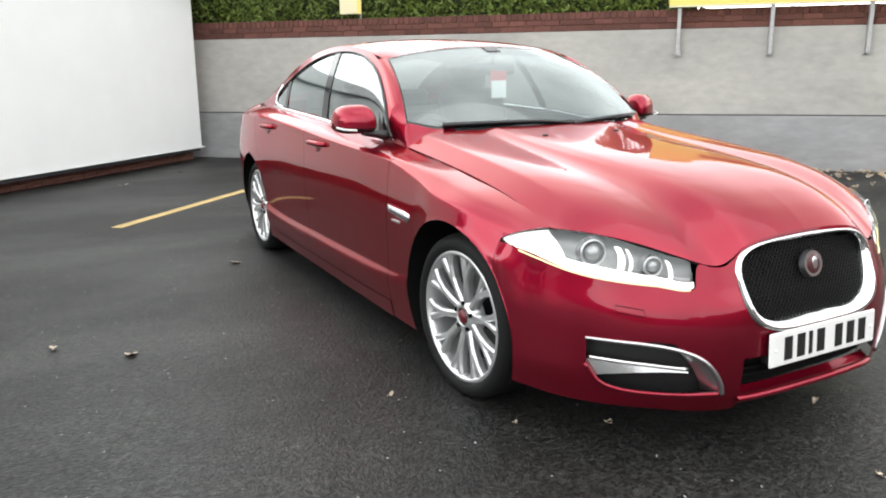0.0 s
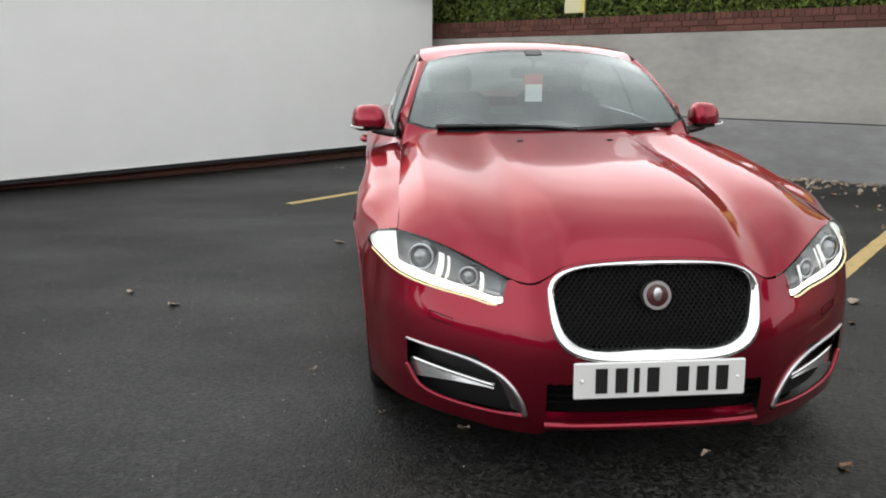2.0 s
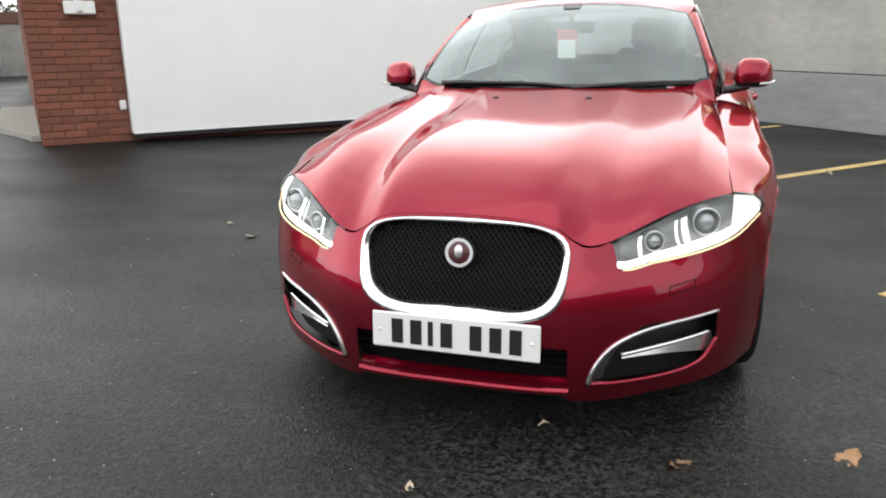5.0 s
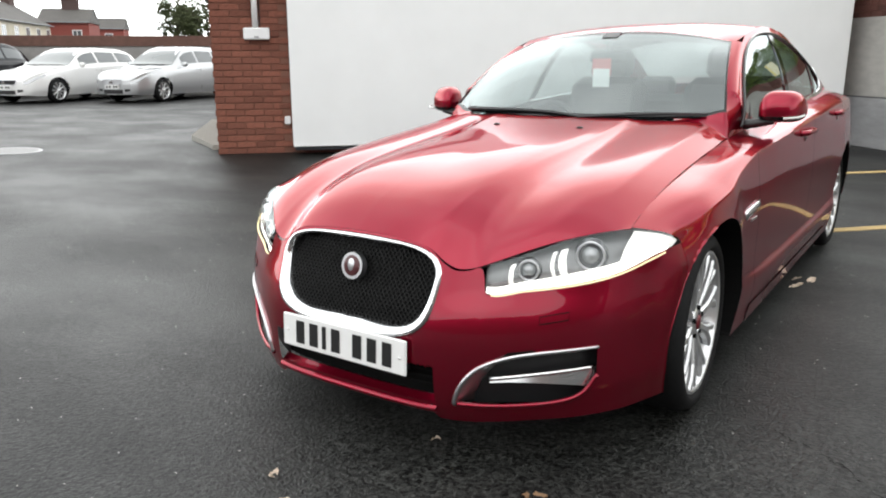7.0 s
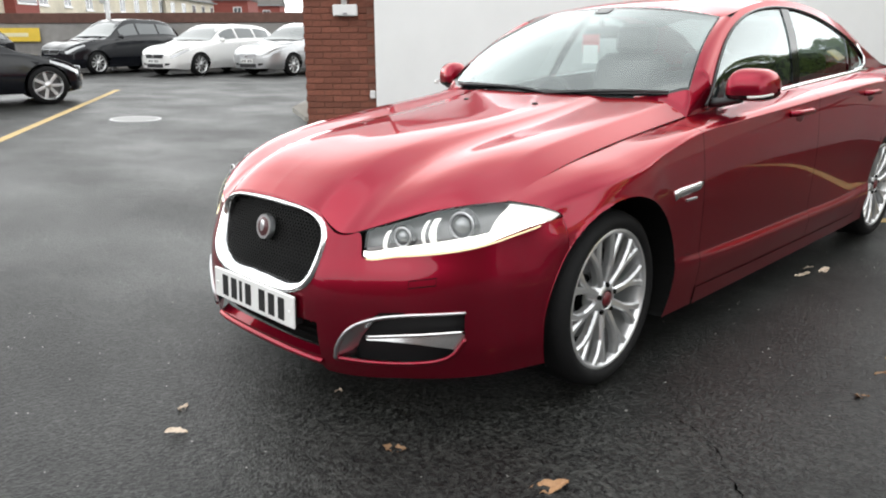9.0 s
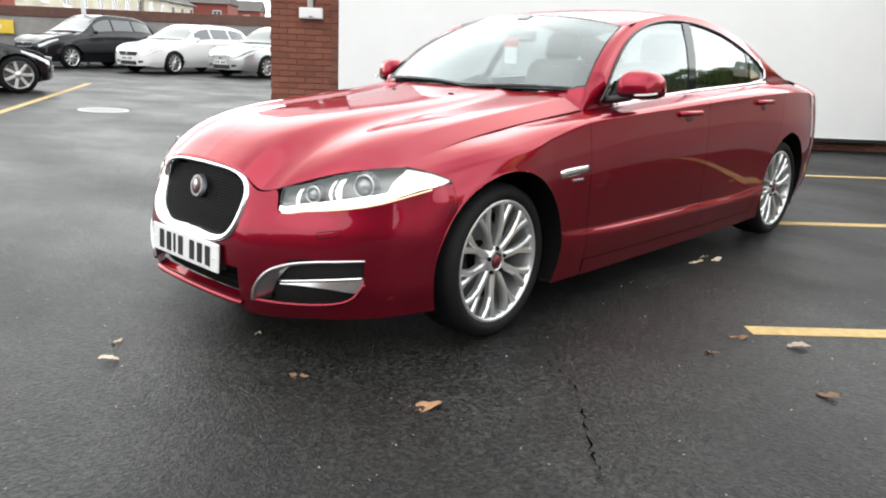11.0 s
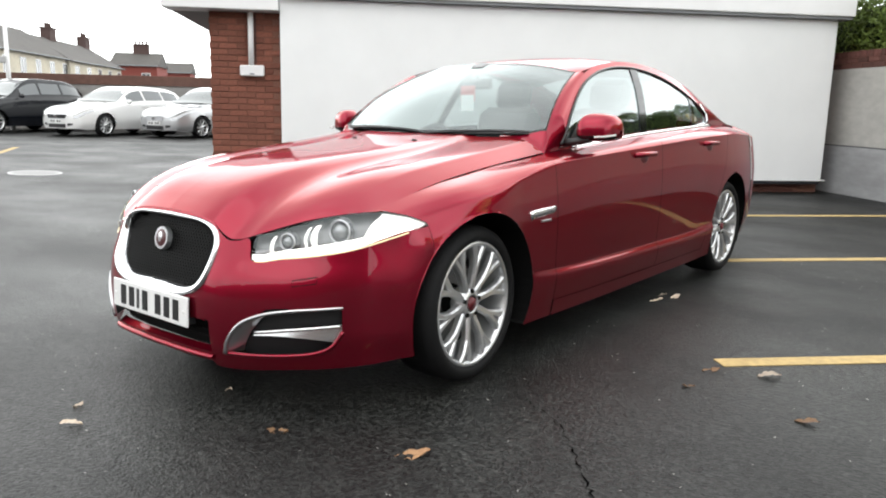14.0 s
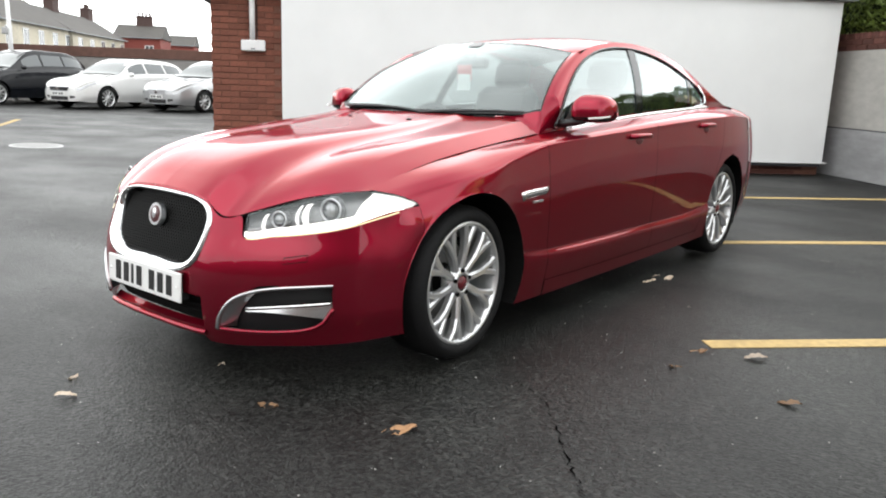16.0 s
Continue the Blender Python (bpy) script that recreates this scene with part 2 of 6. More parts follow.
def asphalt():
    """Damp tarmac: stone grain, paler and darker patches, pale bands with more gloss."""
    m = mat("tarmac", (0.05, 0.05, 0.052), 0.55, spec=0.30)
    n, l = m.node_tree.nodes, m.node_tree.links
    b = n["Principled BSDF"]
    place = n.new("ShaderNodeTexCoord").outputs["Object"]

    def noise_at(scale, detail):
        t = n.new("ShaderNodeTexNoise")
        t.inputs["Scale"].default_value, t.inputs["Detail"].default_value = scale, detail
        l.new(place, t.inputs["Vector"])
        return t.outputs["Fac"]

    def ramp(fac, a, b_, low, high):
        r = n.new("ShaderNodeMapRange")
        for i, v in enumerate((a, b_, low, high)):
            r.inputs[i + 1].default_value = v
        l.new(fac, r.inputs[0])
        return r.outputs[0]

    def times(p, q):
        x = n.new("ShaderNodeMath")
        x.operation = "MULTIPLY"
        l.new(p, x.inputs[0])
        l.new(q, x.inputs[1])
        return x.outputs[0]

    grains = n.new("ShaderNodeTexVoronoi")
    grains.inputs["Scale"].default_value = 92
    l.new(place, grains.inputs["Vector"])
    sep = n.new("ShaderNodeSeparateColor")
    l.new(grains.outputs["Color"], sep.inputs[0])
    stone = ramp(sep.outputs[0], 0.1, 1, 0.0, 3.2)
    # long pale bands, lower in roughness, that run along the lot
    turn = n.new("ShaderNodeMapping")
    turn.inputs["Rotation"].default_value = (0, 0, radians(-46.5))
    turn.inputs["Scale"].default_value = (0.8, 1.3, 1.0)
    l.new(place, turn.inputs["Vector"])
    streak = n.new("ShaderNodeTexNoise")
    streak.inputs["Scale"].default_value, streak.inputs["Detail"].default_value = 0.75, 6
    l.new(turn.outputs[0], streak.inputs["Vector"])
    bands = streak.outputs["Fac"]
    patch = times(ramp(noise_at(0.55, 5), 0.36, 0.66, 0.75, 1.4), ramp(bands, 0.42, 0.68, 0.85, 1.75))
    fine = times(ramp(noise_at(7, 4), 0.3, 0.7, 0.8, 1.2), ramp(noise_at(42, 5), 0.32, 0.68, 0.5, 1.55))
    v = times(times(stone, patch), fine)
    col = n.new("ShaderNodeMix")
    col.data_type, col.blend_type = "RGBA", "MULTIPLY"
    col.inputs[0].default_value = 1
    col.inputs[6].default_value = (0.0070, 0.0072, 0.0067, 1)
    l.new(v, col.inputs[7])
    l.new(col.outputs[2], b.inputs["Base Color"])
    l.new(ramp(bands, 0.36, 0.64, 0.55, 0.42), b.inputs["Roughness"])
    bp = n.new("ShaderNodeBump")
    bp.inputs["Strength"].default_value, bp.inputs["Distance"].default_value = 0.55, 0.008
    height = n.new("ShaderNodeMath")
    height.operation = "ADD"
    l.new(noise_at(120, 3), height.inputs[0])
    l.new(ramp(noise_at(61, 4), 0.3, 0.7, 0.0, 0.5), height.inputs[1])
    l.new(height.outputs[0], bp.inputs["Height"])
    l.new(bp.outputs[0], b.inputs["Normal"])
    return m


TARMAC = asphalt()

# ---- building tools ----
def part(name, bm, material, parent=None, label="", smooth=False, away=None):
    """Links a bmesh as one mesh object, under a thing or a part where one is given. away: a point that all faces turn from."""
    if away:
        bm.normal_update()
        for f in bm.faces:
            if f.normal.dot(f.calc_center_median() - Vector(away)) < 0:
                f.normal_flip()
    me = bpy.data.meshes.new(name)
    bm.to_mesh(me)
    bm.free()
    me.materials.append(material)
    if smooth:
        me.shade_smooth()
    ob = new(name, me)
    if parent:
        ob.parent = parent
    if label:
        ob["label"] = label
    return ob


def box(bm, x0, y0, z0, x1, y1, z1, bevel=0.0, m=None):
    """A block with softened edges."""
    made = bmesh.ops.create_cube(bm, size=1)["verts"]
    t = Matrix.Translation(((x0 + x1) / 2, (y0 + y1) / 2, (z0 + z1) / 2)) @ Matrix.Diagonal((abs(x1 - x0), abs(y1 - y0), abs(z1 - z0), 1))
    bmesh.ops.transform(bm, matrix=(m @ t if m else t), verts=made)
    if bevel:
        edges = list({e for v in made for e in v.link_edges})
        bmesh.ops.bevel(bm, geom=edges, offset=bevel, segments=1, affect="EDGES", profile=0.5)
    return bm


def block(x0, y0, z0, x1, y1, z1, bevel=0.0):
    return box(bmesh.new(), x0, y0, z0, x1, y1, z1, bevel)


def curve_at(xs, ys, x):
    """A smooth curve through the given stations."""
    n = len(xs)
    if x <= xs[0]:
        return ys[0]
    if x >= xs[-1]:
        return ys[-1]
    i = max(k for k in range(n - 1) if xs[k] <= x)

    def slope(k):
        if k == 0:
            return (ys[1] - ys[0]) / (xs[1] - xs[0])
        if k == n - 1:
            return (ys[-1] - ys[-2]) / (xs[-1] - xs[-2])
        return (ys[k + 1] - ys[k - 1]) / (xs[k + 1] - xs[k - 1])

    h = xs[i + 1] - xs[i]
    t = (x - xs[i]) / h
    return ((1 + 2 * t) * (1 - t) ** 2 * ys[i] + t * (1 - t) ** 2 * h * slope(i)
            + t * t * (3 - 2 * t) * ys[i + 1] + t * t * (t - 1) * h * slope(i + 1))


def along(points, t):
    """A point at t from 0 to 1 on a smooth line through points."""
    ks = [i / (len(points) - 1) for i in range(len(points))]
    return Vector([curve_at(ks, [p[a] for p in points], t) for a in range(3)])


def sheet(f, us, vs, side=1, keep=None, nudge=None):
    """A grid of quads on the surface f(u, v). side -1 mirrors it in x. keep(centre) drops faces, nudge(point) trims to an edge."""
    bm = bmesh.new()
    pts = [[Vector(f(u, v)) for v in vs] for u in us]
    made = {}

    def vert(i, j):
        if (i, j) not in made:
            p = pts[i][j]
            if nudge:
                p = nudge(p)
            made[i, j] = bm.verts.new((side * p.x, p.y, p.z))
        return made[i, j]

    for i in range(len(us) - 1):
        for j in range(len(vs) - 1):
            quad = [(i, j), (i + 1, j), (i + 1, j + 1), (i, j + 1)]
            if keep:
                c = sum((pts[a][b] for a, b in quad), Vector()) / 4
                if not keep(c):
                    continue
            vs_ = [vert(a, b) for a, b in quad]
            if side < 0:
                vs_.reverse()
            bm.faces.new(vs_)
    bmesh.ops.remove_doubles(bm, verts=bm.verts, dist=1e-5)
    return bm


def steps(a, b, n):
    return [a + (b - a) * i / n for i in range(n + 1)]


def tube(points, radius, sides=8, closed=False, flat=1.0):
    """A rod along a line of points; flat squeezes it in its second direction."""
    bm = bmesh.new()
    pts = [Vector(p) for p in points]
    n = len(pts)
    rings = []
    up = Vector((0, 0, 1))
    for i, p in enumerate(pts):
        a = pts[(i - 1) % n] if (closed or i) else p
        b = pts[(i + 1) % n] if (closed or i < n - 1) else p
        d = (b - a).normalized()
        s = d.cross(up)
        s = s.normalized() if s.length > 1e-4 else Vector((1, 0, 0))
        w = d.cross(s).normalized()
        r = radius(i / max(1, n - 1)) if callable(radius) else radius
        rings.append([bm.verts.new(p + r * (math.cos(2 * math.pi * k / sides) * s + flat * math.sin(2 * math.pi * k / sides) * w)) for k in range(sides)])
    for i in range(n if closed else n - 1):
        a, b = rings[i], rings[(i + 1) % n]
        for k in range(sides):
            bm.faces.new((a[k], a[(k + 1) % sides], b[(k + 1) % sides], b[k]))
    if not closed:
        bm.faces.new(rings[0])
        bm.faces.new(rings[-1][::-1])
    bmesh.ops.recalc_face_normals(bm, faces=bm.faces)
    return bm


def lathe(profile, segments=48, axis="x", centre=(0, 0, 0), sign=1):
    """Turns a profile of (distance along the axis, radius) round the x axis."""
    bm = bmesh.new()
    c = Vector(centre)
    rings = []
    for a, r in profile:
        rings.append([bm.verts.new(c + Vector((sign * a, r * math.cos(2 * math.pi * k / segments), r * math.sin(2 * math.pi * k / segments)))) for k in range(segments)])
    for p, q in zip(rings, rings[1:]):
        for k in range(segments):
            bm.faces.new((p[k], p[(k + 1) % segments], q[(k + 1) % segments], q[k]))
    bmesh.ops.recalc_face_normals(bm, faces=bm.faces)
    return bm


def thing(name, m=None, label="", category="", group="", kind=""):
    ob = new(name)
    ob.empty_display_size = 0.2
    if m:
        ob.matrix_world = m
    return tagged(ob, label, category, group, kind)


# the car park's own axes: x along the white building, y into it
LOT = pose(0, 0, 0, 0, 0, 46.5)

# ---- ground ----
bm = bmesh.new()
near = [-12 + 0.4 * k for k in range(61)]
xs = [-900, -300, -100, -40, -20] + near + [20, 40, 100, 300, 900]


def swell(x, y):
    """A hand's-width tarmac rise at the building's end, shaped to fit the camera's view."""
    p = LOT.inverted() @ Vector((x, y, 0))
    return 0.13 * math.exp(-((p.x + 1.2) / (1.5 if p.x < -1.2 else 3.0)) ** 2 - (max(0.0, 7.4 - p.y) / 1.1) ** 2 - (max(0.0, p.y - 8.6) / 2.5) ** 2)


bm_rows = [[bm.verts.new((x, y, swell(x, y))) for x in xs] for y in xs]
for r0, r1 in zip(bm_rows, bm_rows[1:]):
    for i in range(len(xs) - 1):
        bm.faces.new((r0[i], r0[i + 1], r1[i + 1], r1[i]))
tagged(part("ground", bm, TARMAC, smooth=True), "dark damp tarmac car park with pale patches", "ground", kind="structure")


def lot_part(name, bm, material, label="", category="", kind="structure", parent=None, group=""):
    ob = part(name, bm, material, parent)
    if parent is None:
        ob.matrix_world = LOT
    return tagged(ob, label, category, group, kind) if parent is None else ob


# painted bay lines, slightly uneven edges
def bay_line(u0, v0, u1, v1, width=0.1):
    bm = bmesh.new()
    rnd = random.Random(int(u0 * 31 + v0 * 17))
    d = Vector((u1 - u0, v1 - v0, 0))
    n = max(6, int(d.length / 0.12))
    side = Vector((-d.y, d.x, 0)).normalized() * width / 2
    a = []
    for i in range(n + 1):
        p = Vector((u0, v0, 0)) + d * i / n
        j = rnd.uniform(-0.006, 0.006)
        a.append([bm.verts.new(p + side * (1 + j * 8) + Vector((0, 0, z))) for z in (0.0005, 0.004)]
                 + [bm.verts.new(p - side * (1 - j * 8) + Vector((0, 0, z))) for z in (0.004, 0.0005)])
    for p, q in zip(a, a[1:]):
        for k in range(3):
            bm.faces.new((p[k], p[k + 1], q[k + 1], q[k]))
    bm.faces.new(a[0])
    bm.faces.new(a[-1][::-1])
    bmesh.ops.recalc_face_normals(bm, faces=bm.faces)
    return lot_part("bay_line", bm, YELLOWLINE, "worn yellow painted parking bay line on tarmac", "road marking", group="parking bay lines")


for u0, v0, u1, v1, w in ((1.74, -0.48, 6.9, -0.50, 0.1), (1.8, 1.78, 6.9, 1.86, 0.1), (1.92, 4.18, 6.9, 4.24, 0.1),
                          (1.76, -2.7, 6.9, -2.7, 0.1), (-7.1, 14.5, -4.44, 2.6, 0.12)):
    bay_line(u0, v0, u1, v1, w)

# cover in the tarmac, flattened to an oval to fit the camera's view
cover = thing("manhole_cover", pose(-9.1, 2.53, 0), "pale oval metal manhole cover set in tarmac", "manhole cover")
bm = bmesh.new()
bmesh.ops.create_cone(bm, cap_ends=True, segments=40, radius1=0.50, radius2=0.495, depth=0.014, matrix=pose(0, 0, 0.004, 0, 0, 20) @ Matrix.Diagonal((0.8, 0.62, 1, 1)))
part("lid", bm, MANHOLE, cover)
bm = bmesh.new()
ring = [(0.41 * math.cos(a), 0.32 * math.sin(a), 0.006) for a in steps(0, 2 * math.pi, 40)[:-1]]
bm.free()
part("rim", tube(ring, 0.03, 6, True, 0.25), STEEL, cover)

# ---- retaining wall on the lot's right, with brick coping ----
WALL_U, WALL_V0, WALL_V1 = 7.1, -18.0, 7.0
lot_part("wall_retaining", block(WALL_U, WALL_V0, 0, WALL_U + 0.35, WALL_V1, 1.745), CONCRETE,
         "pale weathered cast concrete retaining wall", "wall")
lot_part("wall_base", block(WALL_U - 0.05, WALL_V0, 0, WALL_U - 0.002, WALL_V1, 0.675, 0.008), CONCRETE2,
         "darker grey plastered base of the retaining wall", "wall")
lot_part("ledge_joint", block(WALL_U - 0.045, WALL_V0, 0.676, WALL_U - 0.001, WALL_V1, 0.690), DARKSTRIP, "dark line on the wall ledge", "wall")
coping = lot_part("wall_coping", block(WALL_U + 0.012, WALL_V0, 1.747, WALL_U + 0.33, WALL_V1, 1.98), MORTAR,
                  "dark red brick coping on the concrete wall", "wall")

# ---- bank and hedge above the wall ----
lot_part("bank", block(WALL_U + 0.36, -40, 0.0, 60, 40, 1.78), SOIL, "soil bank behind the retaining wall", "ground")


def leaf_cloud(name, count, place, size, material, label, category, seed, kind="stuff"):
    """Many small folded leaves; place(rnd) gives a point and the way outwards."""
    rnd = random.Random(seed)
    verts, faces = [], []
    for _ in range(count):
        p, out = place(rnd)
        a = Vector((rnd.uniform(-1, 1), rnd.uniform(-1, 1), rnd.uniform(-1, 1))) + out * 0.7
        a.normalize()
        b = a.cross(Vector((rnd.uniform(-1, 1), rnd.uniform(-1, 1), rnd.uniform(-1, 1)))).normalized()
        s = size * rnd.uniform(0.6, 1.4)
        c = a.cross(b) * 0.25 * s
        i = len(verts)
        verts += [p - b * s * 0.5, p + a * s * 0.35 + c, p + b * s * 0.8, p - a * s * 0.35 + c]
        faces += [(i, i + 1, i + 2), (i, i + 2, i + 3)]
    me = bpy.data.meshes.new(name)
    me.from_pydata([tuple(v) for v in verts], [], faces)
    me.materials.append(material)
    return tagged(new(name, me), label, category, kind=kind)


def hedge_point(rnd):
    v = rnd.uniform(-0.6, 9.0)
    wob = 0.09 * math.sin(v * 3.1) + 0.06 * math.sin(v * 7.3 + 1)
    if rnd.random() < 0.62:
        z = rnd.uniform(1.93, 2.75 + wob)
        return Vector((WALL_U + 0.25 + wob * 0.6 + rnd.uniform(-0.06, 0.1) - 0.12 * (z - 1.9), v, z)), Vector((-1, 0, 0.2))
    return Vector((WALL_U + rnd.uniform(0.25, 0.8), v, 2.75 + wob + rnd.uniform(-0.08, 0.06))), Vector((0, 0, 1))


hedge = leaf_cloud("hedge", 19000, hedge_point, 0.05, HEDGE, "clipped green hedge growing above the brick coping", "hedge", 5)
hedge.matrix_world = LOT
# solid core, coloured near black for the shade between the leaves
lot_part("hedge_core", block(WALL_U + 0.36, -0.5, 1.79, WALL_U + 0.75, 8.9, 2.62, 0.05), HEDGESHADE, "core of the clipped hedge, coloured dark as shade", "hedge", "stuff")

# ---- yellow sign board on posts ----
sign = thing("sign_board", LOT, "long yellow sign board on galvanised posts fixed to the wall", "sign")
part("panel", block(WALL_U - 0.115, -4.72, 2.02, WALL_U - 0.085, -0.14, 2.95, 0.004), SIGNYELLOW, sign)
part("bottom_edge", block(WALL_U - 0.125, -4.72, 1.995, WALL_U - 0.08, -0.14, 2.018, 0.003), SIGNEDGE, sign, "cream bottom edge")
for v in (-0.27, -1.35, -2.43, -3.5, -4.57):
    bm = block(WALL_U - 0.078, v - 0.022, 1.42, WALL_U - 0.07, v + 0.022, 2.93, 0.002)
    box(bm, WALL_U - 0.07, v - 0.022, 1.42, WALL_U - 0.002, v - 0.016, 2.93)
    box(bm, WALL_U - 0.07, v + 0.016, 1.42, WALL_U - 0.002, v + 0.022, 2.93)
    post = part("post", bm, STEEL, sign)
    part("foot_plate", block(WALL_U - 0.012, v - 0.04, 1.40, WALL_U - 0.001, v + 0.04, 1.47, 0.003), STEEL, post)
for k, (v0, v1, z0, z1) in enumerate(((-0.8, -3.9, 2.55, 2.78), (-0.9, -3.3, 2.2, 2.36))):
    part("lettering_bar", block(WALL_U - 0.119, v1, z0, WALL_U - 0.1145, v0, z1), INK, sign, "dark bar of unreadable writing")

small = thing("small_sign", LOT, "small cream and yellow notice on a stake in the hedge", "sign")
part("plate", block(WALL_U + 0.02, 4.0, 2.05, WALL_U + 0.045, 4.32, 2.42, 0.004), SIGNEDGE, small)
part("stripe", block(WALL_U + 0.016, 4.0, 2.05, WALL_U + 0.0195, 4.06, 2.42), SIGNYELLOW, small, "yellow stripe")
part("stake", tube([(WALL_U + 0.06, 4.02, 1.975), (WALL_U + 0.06, 4.02, 2.4)], 0.012, 6), STEEL, small)

# ---- white-clad building ----
PANEL_V, BRICK_V = 6.5, 6.7
lot_part("wall_building", block(-1.6, BRICK_V + 0.02, 0, 6.9, 19, 2.4), MORTAR, "brick wall of the low building", "wall")
lot_part("wall_cladding", block(-0.71, PANEL_V, 0.192, 6.82, PANEL_V + 0.18, 2.385, 0.006), CLADDING,
         "plain white cladding panels along the building", "wall")
lot_part("cladding_trim", block(-0.705, PANEL_V - 0.014, 0.175, 6.88, PANEL_V + 0.18, 0.191, 0.003), WHITEPVC,
         "thin white sill under the cladding", "trim")
# solid strip, coloured dark for the shade below the panel edge
lot_part("cladding_gap", block(-0.69, PANEL_V + 0.02, 0.13, 6.8, PANEL_V + 0.18, 0.174), DARKSTRIP, "dark strip in place of the shaded gap under the cladding", "trim")
lot_part("fascia", block(-0.67, PANEL_V - 0.13, 2.425, 6.98, PANEL_V + 0.6, 2.79, 0.008), WHITEPVC, "white fascia board along the roof edge", "trim")
# the fascia's shadow, put in as a grey strip
lot_part("fascia_lip", block(-0.67, PANEL_V - 0.10, 2.387, 6.96, PANEL_V + 0.3, 2.424), SOFFIT, "grey strip coloured as the shadow under the fascia", "trim")
lot_part("gutter_box", block(-2.12, PANEL_V - 0.1, 2.22, -0.72, PANEL_V + 0.32, 2.79, 0.01), WHITEPVC, "white boxed eaves over the brick pillar", "trim")
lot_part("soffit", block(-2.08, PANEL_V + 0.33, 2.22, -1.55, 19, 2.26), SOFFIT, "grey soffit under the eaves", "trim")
lot_part("eaves_side", block(-2.08, PANEL_V + 0.33, 2.265, -1.55, 19, 2.79), WHITEPVC, "white eaves board on the side of the building", "trim")
lot_part("roof", block(-2.03, PANEL_V + 0.1, 2.80, 6.96, 19, 2.87), SOFFIT, "flat grey roof of the low building", "roof")
pillar = lot_part("wall_pillar", block(-1.6, BRICK_V, 0, -0.715, BRICK_V + 0.019, 2.215), MORTAR, "red brick pillar at the end of the building", "wall")
plinth = lot_part("wall_plinth", block(-0.67, BRICK_V - 0.02, 0, 6.85, BRICK_V + 0.019, 0.129), MORTAR, "low brick plinth below the white cladding", "wall")

pipe = thing("downpipe", LOT, "white plastic rainwater pipe on the brick pillar", "pipe")
part("pipe", tube([(-1.085, BRICK_V - 0.06, 1.55), (-1.085, BRICK_V - 0.06, 2.22)], 0.035, 14), WHITEPVC, pipe, smooth=True)
part("cable", tube([(-1.03, BRICK_V - 0.022, 1.58), (-1.03, BRICK_V - 0.022, 2.22)], 0.006, 6), BLACK, pipe, "thin black cable")
junction = thing("junction_box", LOT, "white plastic junction box on the brick pillar", "electrical box")
bm = block(-1.225, BRICK_V - 0.10, 1.43, -0.925, BRICK_V - 0.012, 1.565, 0.012)
part("body", bm, WHITEPVC, junction)
part("switch", block(-1.1, BRICK_V - 0.106, 1.45, -1.05, BRICK_V - 0.1, 1.465), SOFFIT, junction)
bell = thing("wall_socket", LOT, "small white plastic fitting low on the pillar", "electrical box")
part("body", block(-0.80, BRICK_V - 0.05, 0.43, -0.73, BRICK_V - 0.012, 0.53, 0.01), WHITEPVC, bell)

bm = bmesh.new()
outline = [(-1.61, 7.0), (-1.70, 7.02), (-2.10, 8.4), (-2.05, 11.2), (-1.61, 11.2)]
lo = [bm.verts.new((x, y, 0)) for x, y in outline]
hi = [bm.verts.new((x * 0.995 - 0.01, y + 0.01, 0.165)) for x, y in outline]
bm.faces.new(hi)
for i in range(5):
    bm.faces.new((lo[i], lo[(i + 1) % 5], hi[(i + 1) % 5], hi[i]))
bmesh.ops.recalc_face_normals(bm, faces=bm.faces)
lot_part("kerb", bm, KERB, "low concrete kerb beside the brick pillar", "kerb")

# ---- far boundary wall ----
lot_part("wall_boundary", block(-60, 25.5, 0, 6.0, 25.72, 1.58), FARPLASTER, "low plastered boundary wall behind parked cars", "wall")
lot_part("boundary_coping", block(-60, 25.45, 1.582, 6.0, 25.77, 1.93, 0.01), FARWALL, "dark brick coping of the boundary wall", "wall")
# two unseen walls, added to darken what the red paint reflects
lot_part("wall_street", block(-45, -22, 0, -44.7, 25.4, 4.5), FARWALL, "unseen brick wall added on the street side to darken reflections", "wall")
lot_part("wall_behind", block(-45, -22.3, 0, 7, -22, 6.0), FARWALL, "unseen brick wall added at the back of the lot to darken reflections", "wall")
banner = thing("banner", LOT, "yellow banner hung on the boundary wall", "banner")
part("cloth", block(-17.5, 25.38, 0.95, -14.0, 25.42, 1.42, 0.004), YELLOWBAN, banner)
for a, b in ((-17.0, -15.9), (-15.6, -14.4)):
    part("lettering_bar", block(a, 25.372, 1.12, b, 25.379, 1.25), SIGNEDGE, banner, "pale bar of unreadable writing")

# ---- lamp post ----
lamp = thing("street_lamp", LOT @ pose(-11.05, 24.3, 0), "tall white painted lamp post with floodlights", "street lamp")
part("pole", tube([(0, 0, 0), (0, 0, 2.4), (0, 0, 4.6)], lambda t: 0.085 - 0.03 * t, 12), WHITEPVC, lamp, smooth=True)
for dx in (-0.3, 0.3):
    head = part("floodlight", block(dx - 0.18, -0.12, 4.62, dx + 0.18, 0.1, 4.84, 0.03), STEEL, lamp)
    part("lens", block(dx - 0.15, -0.13, 4.65, dx + 0.15, -0.121, 4.81), LAMPWHITE, head)
part("crossarm", tube([(-0.45, 0, 4.86), (0.45, 0, 4.86)], 0.03, 8), WHITEPVC, lamp)
part("camera_box", block(-0.2, -0.14, 2.2, 0.0, -0.06, 2.42, 0.02), STEEL, lamp)

